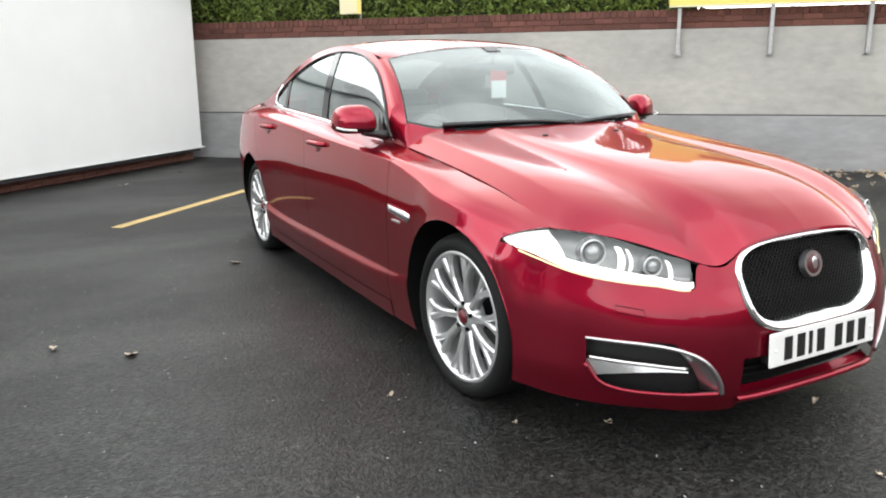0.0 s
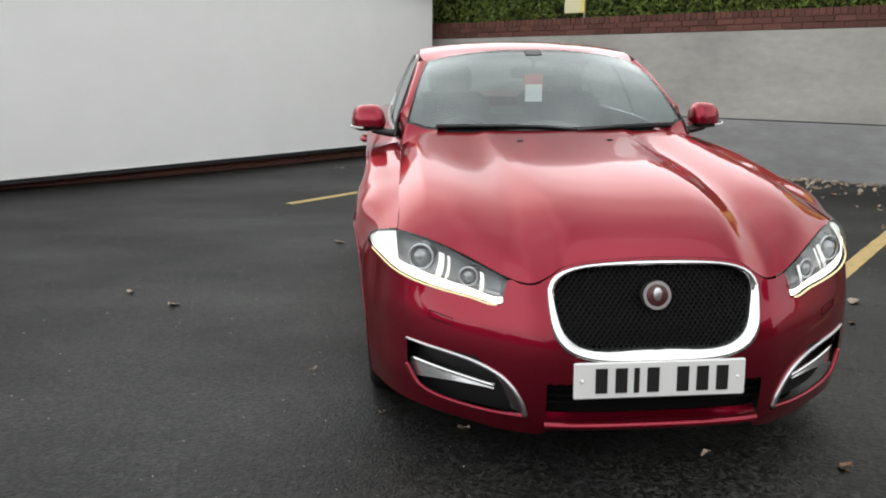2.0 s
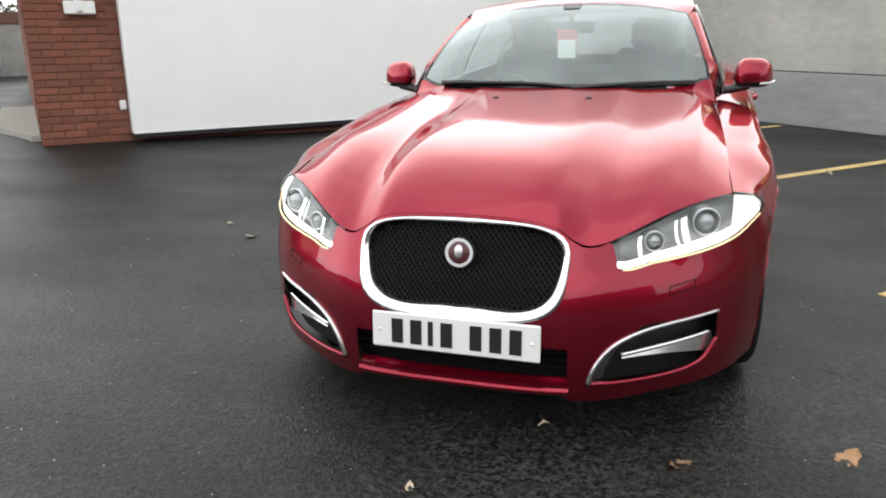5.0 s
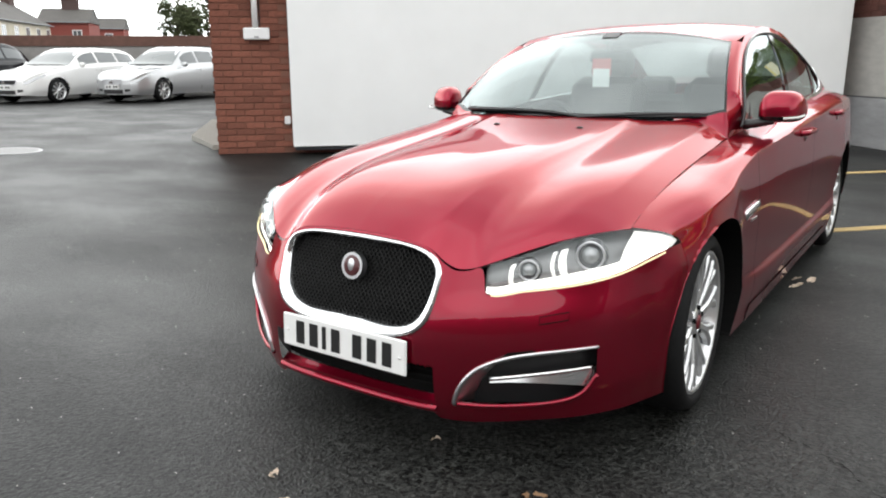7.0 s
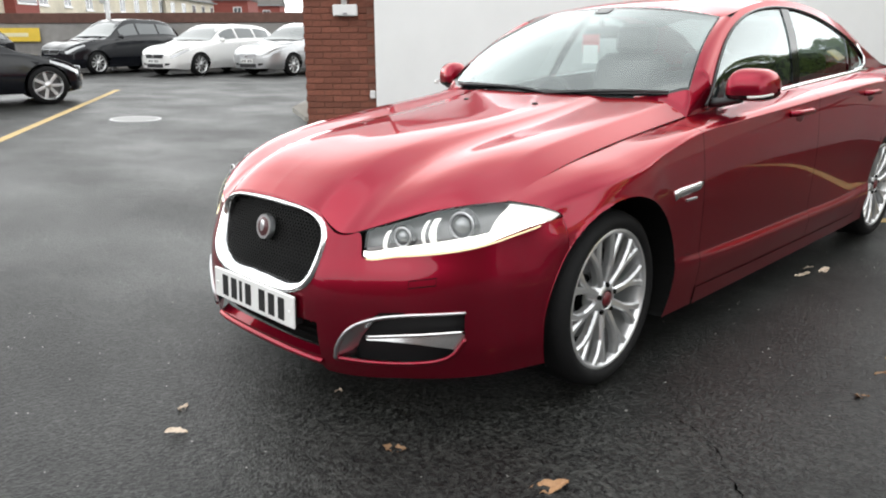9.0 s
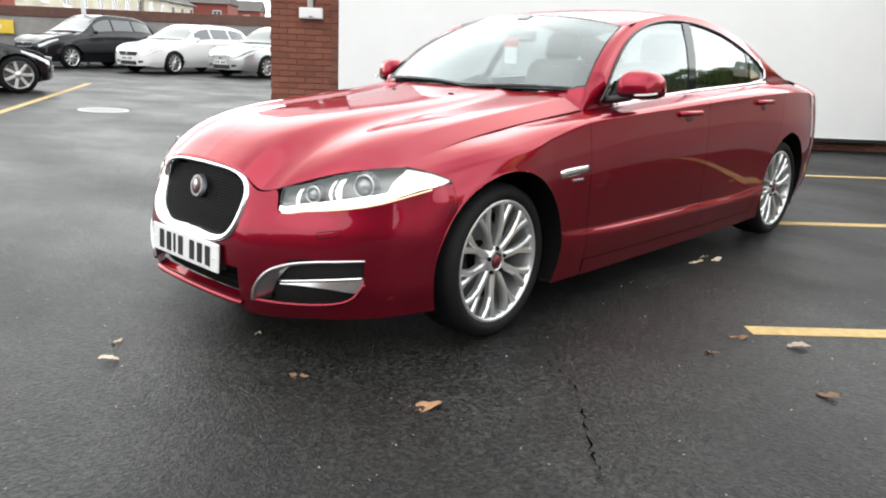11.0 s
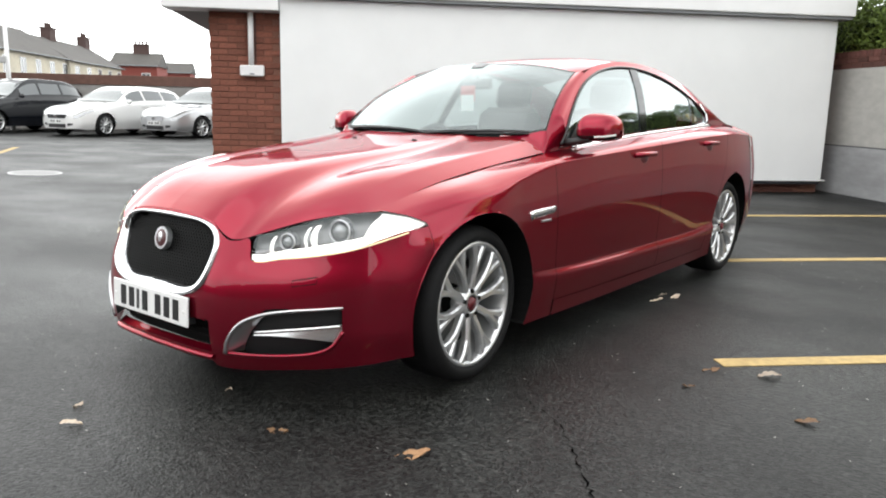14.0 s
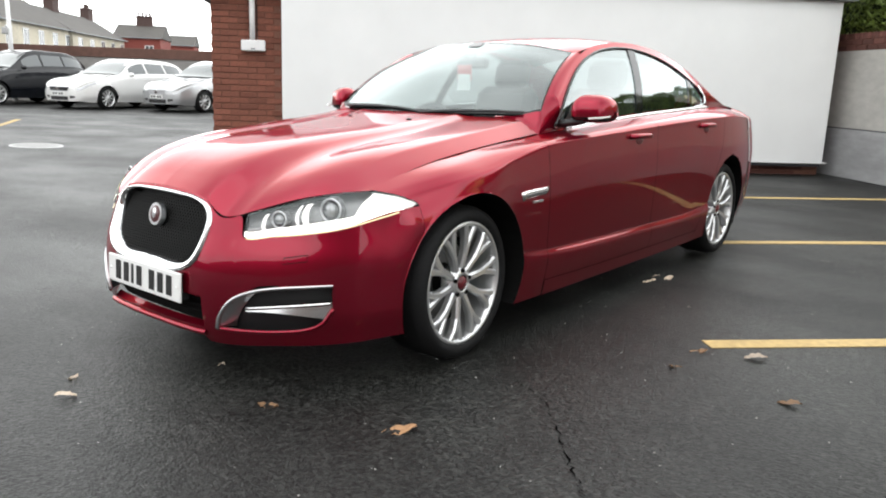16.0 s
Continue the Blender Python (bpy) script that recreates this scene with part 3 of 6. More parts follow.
# ---- terraced houses across the street ----
def house(name, m, length, depth, eave, ridge, wall_mat, label, windows, chimneys, bays=()):
    h = thing(name, m, label, "house")
    part("wall", block(0, 0, 0, length, depth, eave), wall_mat, h)
    bm = bmesh.new()
    a = [bm.verts.new(p) for p in ((-0.2, -0.35, eave - 0.1), (length + 0.2, -0.35, eave - 0.1), (length + 0.2, depth / 2, ridge), (-0.2, depth / 2, ridge),
                                   (-0.2, depth + 0.3, eave - 0.1), (length + 0.2, depth + 0.3, eave - 0.1))]
    for q in ((0, 1, 2, 3), (3, 2, 5, 4), (0, 3, 4), (1, 5, 2), (0, 4, 5, 1)):
        bm.faces.new([a[i] for i in q])
    roof = part("roof", bm, SLATE, h)
    part("gutter", block(-0.2, -0.45, eave - 0.16, length + 0.2, -0.36, eave - 0.04, 0.02), SOFFIT, h)
    for x in chimneys:
        c = part("chimney", block(x - 1.0, depth / 2 - 0.5, ridge - 0.9, x + 1.0, depth / 2 + 0.5, ridge + 1.15, 0.03), CHIMNEY, roof)
        part("cap", block(x - 1.1, depth / 2 - 0.6, ridge + 1.0, x + 1.1, depth / 2 + 0.6, ridge + 1.14), CHIMNEY, roof)
        for dx in (-0.7, -0.23, 0.23, 0.7):
            part("chimney_pot", tube([(x + dx, depth / 2, ridge + 1.14), (x + dx, depth / 2, ridge + 1.62)], 0.14, 8), CHIMNEY, roof)
    for x, z, w, hh in windows:
        bm = block(x - w / 2, -0.03, z, x - w / 2 + 0.09, 0.02, z + hh)
        box(bm, x + w / 2 - 0.09, -0.03, z, x + w / 2, 0.02, z + hh)
        box(bm, x - w / 2, -0.03, z, x + w / 2, 0.02, z + 0.09)
        box(bm, x - w / 2, -0.03, z + hh - 0.09, x + w / 2, 0.02, z + hh)
        box(bm, x - 0.035, -0.028, z, x + 0.035, 0.02, z + hh)
        win = part("window", bm, WHITEPVC, h)
        part("pane", block(x - w / 2 + 0.09, -0.012, z + 0.09, x + w / 2 - 0.09, -0.004, z + hh - 0.09), PANE, win)
        part("sill", block(x - w / 2 - 0.1, -0.12, z - 0.1, x + w / 2 + 0.1, -0.001, z - 0.005), WHITEPVC, win)
    for x, w in bays:
        b = part("bay", block(x - w / 2, -0.7, 0, x + w / 2, -0.002, eave - 0.5), HOUSEBRICK, h)
        bm = block(x - w / 2 + 0.3, -0.74, 3.0, x + w / 2 - 0.3, -0.702, eave - 0.9)
        part("bay_window", bm, WHITEPVC, b)
        part("pane", block(x - w / 2 + 0.42, -0.76, 3.12, x + w / 2 - 0.42, -0.742, eave - 1.02), PANE, b)
    return h


ROW = LOT @ pose(-26.6, 50, 0, 0, 0, 91.4)
house("terraced_house", ROW @ pose(-14, 0, 0), 23, 8, 5.1, 7.1, CREAM, "cream plastered terraced house with a red brick bay",
      [(2.5, 3.1, 1.6, 1.4), (7.5, 3.1, 1.6, 1.4), (16.4, 3.1, 1.4, 1.5), (20.3, 3.1, 1.2, 1.5)], [], [(12.6, 3.2)])
house("terraced_house", ROW @ pose(9.3, 0.5, 0), 21, 8, 5.0, 7.7, CREAM, "cream plastered terraced house with slate roof",
      [(2.2 + 3.7 * i, 3.0, 1.4, 1.5) for i in range(6)], [9.3])
house("terraced_house", ROW @ pose(30.6, 0.2, 0), 20.4, 8, 4.9, 7.4, CREAM, "pale terraced house with slate roof and chimney",
      [(2.4 + 4.2 * i, 2.9, 1.5, 1.5) for i in range(5)], [6.6, 19.2])
house("brick_house", LOT @ pose(-30.0, 103.2, 0, 0, 0, 4), 5.8, 9, 5.5, 7.3, HOUSEBRICK, "red brick end house with slate roof",
      [(4.4, 3.2, 1.1, 1.3)], [3.2])
house("brick_house", LOT @ pose(-30.2, 130, 0, 0, 0, 4), 5.2, 8, 5.6, 7.3, HOUSEBRICK, "far low brick house with slate roof", [(3, 3.6, 1.2, 1.2)], [])

# ---- bare-topped trees beyond the boundary wall ----
def tree(m, height, spread, seed):
    t = thing("tree", m, "distant autumn tree with thin dark crown", "tree")
    part("trunk", tube([(0, 0, 0), (0.1, 0.05, height * 0.35), (0.05, 0, height * 0.7)], lambda k: 0.22 - 0.14 * k, 8), TREEBARK, t)
    rnd = random.Random(seed)
    for k in range(7):
        a = k * 2.4
        z = height * (0.3 + 0.06 * k)
        part("limb", tube([(0.05, 0, z), (spread * 0.4 * math.cos(a), spread * 0.4 * math.sin(a), z + height * 0.16),
                           (spread * 0.7 * math.cos(a), spread * 0.7 * math.sin(a), z + height * 0.26)], lambda q: 0.08 - 0.06 * q, 5), TREEBARK, t)
    lumps = [(Vector((rnd.uniform(-1, 1) * spread * 0.6, rnd.uniform(-1, 1) * spread * 0.6, height * rnd.uniform(0.5, 0.95))), rnd.uniform(0.3, 0.6) * spread * 0.6) for _ in range(14)]

    def leaf_place(r):
        c, s = r.choice(lumps)
        d = Vector((r.gauss(0, 1), r.gauss(0, 1), r.gauss(0, 1))).normalized()
        return c + d * s * r.uniform(0.5, 1.0), d
    crown = leaf_cloud("crown", 2600, leaf_place, 0.2, TREELEAF, "", "", seed, "")
    crown.parent = t
    return t


tree(LOT @ pose(-8.6, 62, 0), 5.2, 2.6, 3)
tree(LOT @ pose(-6.2, 60, 0), 6.4, 3.0, 8)
tree(LOT @ pose(-3.2, 64, 0), 6.0, 3.0, 11)

# ---- the red saloon: x to its left, y to its rear, front axle at y = 0 ----
CAR = pose(0.0, -0.012, 0.0, 0, -0.6, 0.0)
AXLE, HUB_Z, TYRE_R, RIM_R, ARCH_R = 2.93, 0.318, 0.320, 0.252, 0.377
car = thing("saloon_car", CAR, "glossy red four-door saloon car with chrome grille parked on tarmac", "car")

# side section at stations along the car: seven knots from the upper edge down to the sill
ST = (-0.45, -0.30, -0.1, 0.12, 0.30, 0.55, 0.9, 1.6, 2.3, 2.85, 3.35, 3.75)
KNOTS = (
    ((0.764, 0.755, 0.745, 0.733, 0.725, 0.721, 0.725, 0.762, 0.765, 0.735, 0.672, 0.6), (0.725, 0.764, 0.803, 0.832, 0.853, 0.874, 0.905, 0.962, 0.995, 1.012, 1.005, 0.972)),
    ((0.8, 0.815, 0.835, 0.836, 0.832, 0.826, 0.829, 0.849, 0.853, 0.826, 0.765, 0.675), (0.708, 0.738, 0.788, 0.818, 0.844, 0.872, 0.900, 0.943, 0.975, 0.992, 0.982, 0.95)),
    ((0.835, 0.848, 0.884, 0.893, 0.881, 0.871, 0.883, 0.899, 0.904, 0.887, 0.835, 0.735), (0.69, 0.708, 0.762, 0.79, 0.822, 0.860, 0.884, 0.919, 0.949, 0.964, 0.950, 0.917)),
    ((0.852, 0.864, 0.906, 0.915, 0.897, 0.887, 0.896, 0.906, 0.911, 0.905, 0.858, 0.757), (0.662, 0.668, 0.73, 0.757, 0.785, 0.832, 0.85, 0.872, 0.9, 0.922, 0.912, 0.878)),
    ((0.872, 0.89, 0.928, 0.932, 0.915, 0.907, 0.91, 0.917, 0.922, 0.928, 0.886, 0.788), (0.585, 0.595, 0.64, 0.64, 0.63, 0.64, 0.65, 0.66, 0.68, 0.7, 0.69, 0.68)),
    ((0.873, 0.894, 0.929, 0.926, 0.913, 0.905, 0.903, 0.904, 0.908, 0.929, 0.889, 0.789), (0.48, 0.485, 0.49, 0.47, 0.44, 0.415, 0.402, 0.396, 0.398, 0.46, 0.48, 0.48)),
    ((0.872, 0.893, 0.928, 0.925, 0.912, 0.904, 0.902, 0.903, 0.907, 0.928, 0.888, 0.788), (0.45, 0.455, 0.46, 0.44, 0.41, 0.385, 0.372, 0.366, 0.368, 0.43, 0.45, 0.45)),
    ((0.868, 0.885, 0.922, 0.918, 0.910, 0.913, 0.917, 0.918, 0.922, 0.93, 0.876, 0.775), (0.31, 0.315, 0.33, 0.335, 0.34, 0.335, 0.325, 0.318, 0.32, 0.34, 0.34, 0.34)),
    ((0.85, 0.868, 0.9, 0.892, 0.885, 0.884, 0.882, 0.882, 0.886, 0.9, 0.852, 0.75), (0.18, 0.18, 0.18, 0.175, 0.165, 0.163, 0.16, 0.16, 0.165, 0.185, 0.22, 0.25)),
)


def side_at(y, t):
    """The body side at y, with t from 0 at the upper edge to 1 at the sill."""
    p = along([(curve_at(ST, kx, y), 0, curve_at(ST, kz, y)) for kx, kz in KNOTS], t)
    return Vector((p.x, y, p.z))


def arch_trim(p):
    for yc in (0.0, AXLE):
        d = Vector((0, p.y - yc, p.z - HUB_Z))
        if 1e-4 < d.length < ARCH_R and p.z < 0.75:
            d = d.normalized() * ARCH_R
            return Vector((p.x, yc + d.y, HUB_Z + d.z))
    return p


def off_arch(c):
    return min(math.hypot(c.y - yc, c.z - HUB_Z) for yc in (0.0, AXLE)) > ARCH_R - 0.008


TS = steps(0, 1, 64)
GAP = 0.0017
SHUT_A, SHUT_B = 0.57, 1.70


def shut_c(t):
    """The rear edge of the rear door, which runs round the wheel arch."""
    return curve_at((0, 0.22, 0.44, 0.58, 0.80, 1.0), (2.80, 2.79, 2.74, 2.60, 2.47, 2.40), t)


def fender_front(t):
    return curve_at((0, 0.125, 0.25, 0.35, 0.4025, 1.0), (-0.435, -0.392, -0.338, -0.292, -0.285, -0.285), t)


def between(front, back, n):
    def f(u, t):
        a = front(t) if callable(front) else front
        b = back(t) if callable(back) else back
        return side_at(a + (b - a) * u, t)
    return f, steps(0, 1, n)


def inset(p, d):
    return Vector((p.x - d, p.y, p.z))


for s in (1, -1):
    f, us = between(fender_front, lambda t: SHUT_A - GAP, 64)
    part("front_fender", sheet(f, us, TS, s, off_arch, arch_trim), PAINT, car, smooth=True)
    f, us = between(lambda t: SHUT_A + GAP, lambda t: SHUT_B - GAP, 40)
    fdoor = part("front_door", sheet(f, us, [t * 0.95 for t in TS], s), PAINT, car, smooth=True)
    f, us = between(lambda t: SHUT_B + GAP, lambda t: shut_c(t) - GAP, 44)
    rdoor = part("rear_door", sheet(f, us, [t * 0.95 for t in TS], s, off_arch, arch_trim), PAINT, car, smooth=True)
    f, us = between(lambda t: shut_c(t) + GAP, lambda t: 3.68, 64)
    part("rear_quarter", sheet(f, us, TS, s, off_arch, arch_trim), PAINT, car, smooth=True)
    # sill below the doors
    f, us = between(lambda t: SHUT_A + GAP, lambda t: 2.40, 50)
    part("sill", sheet(lambda u, t: f(u, t) + Vector((0.004, 0, 0)), us, steps(0.9505, 1.0, 6), s, off_arch, arch_trim), PAINT, car, smooth=True)
    # dark lining behind the gaps
    f, us = between(lambda t: 0.50, lambda t: 3.0, 50)
    part("door_lining", sheet(lambda u, t: inset(f(u, t), 0.02), us, TS, s, off_arch, arch_trim), DARK, car)
    # wheel wells and arch lips
    for yc in (0.0, AXLE):
        bm = bmesh.new()
        n = 40
        arcs = []
        for i in range(n + 1):
            a = math.radians(-28 + 236 * i / n)
            y, z = yc + ARCH_R * math.cos(a), HUB_Z + ARCH_R * math.sin(a)
            z = max(z, 0.17)
            t = min(TS, key=lambda q: abs(side_at(y, q).z - z))
            xo = side_at(y, t).x
            arcs.append([bm.verts.new((s * x, y, z)) for x in (xo - 0.001, xo - 0.02, 0.55)])
        for p, q in zip(arcs, arcs[1:]):
            for k in range(2):
                bm.faces.new((p[k], q[k], q[k + 1], p[k + 1]))
        bm.faces.new([r[2] for r in arcs])
        part("wheel_well", bm, DARK, car)
    # handles
    for door, y0, y1, z in ((fdoor, 1.36, 1.58, 0.868), (rdoor, 2.33, 2.53, 0.905)):
        t = min(steps(0, 1, 200), key=lambda q: abs(side_at((y0 + y1) / 2, q).z - z))
        x0, x1 = side_at(y0, t).x, side_at(y1, t).x
        pts = [(s * (x0 - 0.004), y0, z), (s * (x0 + 0.026), y0 + 0.025, z + 0.003), (s * ((x0 + x1) / 2 + 0.032), (y0 + y1) / 2, z + 0.004),
               (s * (x1 + 0.028), y1 - 0.025, z + 0.003), (s * (x1 - 0.004), y1, z)]
        line = [tuple(along(pts, k / 14)) for k in range(15)]
        part("handle", tube(line, 0.011, 8, flat=1.25), PAINT, door, smooth=True)
        # bulging disc, coloured dark red for the shade in the cup under the handle
        bm = bmesh.new()
        bmesh.ops.create_uvsphere(bm, u_segments=20, v_segments=10, radius=1, matrix=Matrix.Translation((s * (x0 + 0.001), (y0 + y1) / 2, z - 0.022)) @ Matrix.Diagonal((0.006, 0.05, 0.028, 1)))
        part("handle_cup", bm, BADGERED, door, smooth=True)
    # side vent blade and script behind the front wheel
    t = min(steps(0, 1, 200), key=lambda q: abs(side_at(0.44, q).z - 0.653))
    x0 = side_at(0.44, t).x
    vent = part("side_vent", tube([(s * (x0 + 0.002), 0.335, 0.645), (s * (x0 + 0.004), 0.36, 0.652), (s * (x0 + 0.003), 0.52, 0.660), (s * (x0 + 0.0), 0.545, 0.664)],
                                  lambda k: 0.009 - 0.002 * k, 10, flat=2.3), CHROME, car, "chrome side vent blade", smooth=True)
    part("script_bar", block(s * (x0 + 0.001), 0.42, 0.612, s * (x0 + 0.008), 0.50, 0.622, 0.001), SATIN, vent, "plain bar of maker's lettering")
    # belt trim and window surround
    part("belt_trim", tube([Vector((s * (side_at(y, 0.0).x + 0.006), y, side_at(y, 0.0).z - 0.002)) for y in steps(0.98, 2.86, 40)], 0.0125, 8, flat=1.0), CHROME, car, "chrome waistline strip", smooth=True)

# ---- bonnet ----
HOOD_FRONT = ((0.0, -0.798, 0.700), (0.16, -0.797, 0.694), (0.27, -0.793, 0.676), (0.325, -0.789, 0.640), (0.365, -0.781, 0.622), (0.41, -0.764, 0.626), (0.455, -0.737, 0.642),
              (0.58, -0.625, 0.691), (0.68, -0.52, 0.716), (0.764, -0.435, 0.726))
HOOD_X = [p[0] for p in HOOD_FRONT]


def hood_edge(x):
    return Vector((x, curve_at(HOOD_X, [p[1] for p in HOOD_FRONT], x), curve_at(HOOD_X, [p[2] for p in HOOD_FRONT], x)))


def hood_back(q):
    """The rear edge of the bonnet, q from 0 in the middle to 1 at the wing."""
    return Vector((0.722 * q, 0.575 + 0.150 * q ** 2.4, 0.962 - 0.072 * q ** 9))


def smooth_step(a, b, x):
    t = max(0.0, min(1.0, (x - a) / (b - a)))
    return t * t * (3 - 2 * t)


def hood_at(s_, q):
    """s_ from 0 at the nose to 1 at the windscreen; q from -1 to 1 across."""
    a = abs(q)
    f0 = hood_edge(0.764 * a)
    r0 = hood_back(a)
    p = f0.lerp(r0, s_)
    edge_z = curve_at((0, 0.25, 0.58, 1.0), (0.726, 0.794, 0.846, 0.890), s_)
    rise = edge_z - (0.726 + (0.890 - 0.726) * s_)
    rate = 8.0 - 3.4 * math.exp(-((a - 0.55) / 0.16) ** 2)
    lift = (0.150 - 0.024 * a * a) * (1 - s_) ** 1.5 * (1 - math.exp(-rate * s_))
    fill = max(0.0, 0.700 + 0.026 * a - f0.z) * (1 - s_) ** 1.8 * (1 - math.exp(-4.0 * s_))
    p.z += (lift + fill) * (1 - a ** 5) + rise * a ** 5
    # raised centre between two creases, and a crease toward each wing
    ridge = 0.300 + 0.03 * s_
    fade = smooth_step(0.02, 0.6, s_)
    flank = max(0.0, min(1.0, (p.x - ridge) / (0.16 - 0.06 * s_)))
    p.z += (0.017 * fade - 0.009 * s_) * (1 - flank) ** 2
    crest = 0.645 + 0.02 * (1 - s_)
    p.z += 0.013 * smooth_step(0.05, 0.35, s_) * math.exp(-max(0.0, p.x - crest) / 0.045 - (max(0.0, crest - p.x) / 0.12))
    p.x = (1 if q >= 0 else -1) * (p.x if a < 0.999 else curve_at((0, 0.25, 0.58, 1.0), (0.764, 0.748, 0.727, 0.722), s_))
    return p


hood = part("bonnet", sheet(lambda u, q: hood_at(u, q * 0.996), steps(0, 1, 80), steps(-1, 1, 160)), PAINT, car, smooth=True)
for s in (1, -1):
    # dark seam between bonnet and wing
    part("seam", tube([Vector((s * (side_at(y, 0.0).x - 0.001), y, side_at(y, 0.0).z - 0.004)) for y in steps(-0.43, 0.725, 40)], 0.0024, 5), DARK, car)
for s in (1, -1):
    part("front_seam", tube([tuple(Vector((s * x, hood_edge(x).y + 0.001, hood_edge(x).z - 0.006))) for x in steps(0.41, 0.72, 40)], 0.0025, 5), DARK, car)

for x in (0.2, -0.2):
    p = hood_at(0.86, x / 0.72)
    jet = bmesh.new()
    bmesh.ops.create_uvsphere(jet, u_segments=12, v_segments=8, radius=1, matrix=Matrix.Translation(p) @ Matrix.Diagonal((0.016, 0.011, 0.007, 1)))
    part("washer_jet", jet, BLACK, car, "small black screen washer jet", smooth=True)

# ---- front bumper ----
PLAN = ((0.0, -0.890), (0.18, -0.886), (0.33, -0.868), (0.45, -0.818), (0.58, -0.735), (0.70, -0.640), (0.79, -0.540), (0.845, -0.44), (0.868, -0.36), (0.876, -0.285))
PLAN_S = [i / (len(PLAN) - 1) for i in range(len(PLAN))]


def plan_at(a):
    return curve_at(PLAN_S, [p[0] for p in PLAN], a), curve_at(PLAN_S, [p[1] for p in PLAN], a)


def rake(z):
    return curve_at((0.15, 0.20, 0.28, 0.40, 0.48, 0.56, 0.64, 0.72), (0.03, 0.012, 0.0, 0.0, 0.014, 0.046, 0.075, 0.105), z)


def bumper_top(x):
    return curve_at((0, 0.20, 0.27, 0.32, 0.36, 0.40, 0.43, 0.442, 0.456, 0.55, 0.66, 0.76, 0.83, 0.876),
                    (0.698, 0.691, 0.674, 0.640, 0.619, 0.619, 0.628, 0.612, 0.555, 0.562, 0.577, 0.602, 0.638, 0.668), x)


def bumper_low(x):
    return curve_at((0, 0.30, 0.34, 0.60, 0.80, 0.876), (0.205, 0.195, 0.156, 0.162, 0.178, 0.19), x)


SEAM_EDGE = sorted((side_at(-0.285, t).z, side_at(-0.285, t).x) for t in steps(0.25, 1, 60))


def seam_x(z):
    """How far out the wing stands at its front edge."""
    if z <= SEAM_EDGE[0][0]:
        return SEAM_EDGE[0][1]
    for (z0, x0), (z1, x1) in zip(SEAM_EDGE, SEAM_EDGE[1:]):
        if z <= z1:
            return x0 + (x1 - x0) * (z - z0) / max(1e-6, z1 - z0)
    return SEAM_EDGE[-1][1]


def bumper_at(a, z):
    x, y = plan_at(a)
    y += rake(z) * (1 - smooth_step(0.55, 0.87, x) * 0.85)
    x -= 0.02 * smooth_step(0.6, 0.88, x) * smooth_step(0.45, 0.66, z) + 0.02 * smooth_step(0.3, 0.16, z) * smooth_step(0.5, 0.87, x)
    x += (seam_x(z) - x) * smooth_step(0.78, 1.0, a)
    y -= (y + 0.287) * smooth_step(0.93, 1.0, a)
    return Vector((x, y, z))


def in_grille(x, z, grow=0.0):
    """The grille's rounded outline, wider at the top."""
    zc, hz = 0.545, 0.135 + grow
    q = (z - zc) / hz
    w = 0.312 + 0.016 * (z - zc) / 0.135 + grow
    return (abs(x) / w) ** 4.2 + abs(q) ** 3.4 < 1


def in_fog(x, z):
    """The side intake: pointed toward the middle, cut off square at its outer end."""
    if not 0.385 < x < 0.742:
        return False
    t = (x - 0.385) / 0.357
    top = 0.215 + (0.385 - 0.215) * min(1, t / 0.42) ** 0.55 + 0.012 * t
    low = curve_at((0, 0.3, 0.7, 0.88, 1.0), (0.212, 0.216, 0.222, 0.245, 0.31), t)
    return low < z < top


def in_intake(x, z):
    return abs(x) < 0.335 - 0.1 * max(0, 0.24 - z) and 0.214 < z < 0.332


def bumper_keep(c):
    return not (in_grille(c.x, c.z) or in_fog(c.x, c.z) or in_intake(c.x, c.z))


def bumper_sheet(u, v):
    x = plan_at(u)[0]
    lo, hi = bumper_low(x), bumper_top(x)
    return bumper_at(u, lo + (hi - lo) * v)


for s in (1, -1):
    part("front_bumper", sheet(bumper_sheet, steps(0, 1, 170), steps(0, 1, 96), s, lambda c: bumper_keep(c) and off_arch(c), arch_trim), PAINT, car, smooth=True)

def face_y(x, z):
    return curve_at([p[0] for p in PLAN], [p[1] for p in PLAN], abs(x)) + rake(z)


# lower spoiler lip between the corners
part("spoiler_lip", sheet(lambda x, v: Vector((x, face_y(x, 0.24) + 0.010 - 0.016 * math.sin(math.pi * min(1.0, 1.4 * v)) + 0.03 * v * v, 0.178 + 0.046 * v)), steps(-0.335, 0.335, 40), steps(0, 1, 6)), PAINT, car, smooth=True)
part("underbody", block(-0.56, -0.66, 0.15, 0.56, 3.70, 0.20, 0.02), DARK, car)
part("engine_bay", block(-0.50, -0.55, 0.20, 0.50, 0.50, 0.60), DARK, car)
for s in (1, -1):
    part("inner_wing", block(s * 0.52, -0.56, 0.22, s * 0.70, -0.40, 0.56), DARK, car)

# grille: dark back, diamond mesh, chrome frame
grille = part("grille_back", sheet(lambda x, z: Vector((x, face_y(x, z) + 0.045, z)), steps(-0.345, 0.345, 42), steps(0.40, 0.69, 24), 1, lambda c: in_grille(c.x, c.z, 0.004)), DARK, car)
bars = bmesh.new()


def mesh_bar(x0, z0, x1, z1):
    n = 14
    run = []
    for i in range(n + 1):
        x, z = x0 + (x1 - x0) * i / n, z0 + (z1 - z0) * i / n
        if in_grille(x, z, -0.006):
            run.append((x, z))
        else:
            add_run(run)
            run = []
    add_run(run)


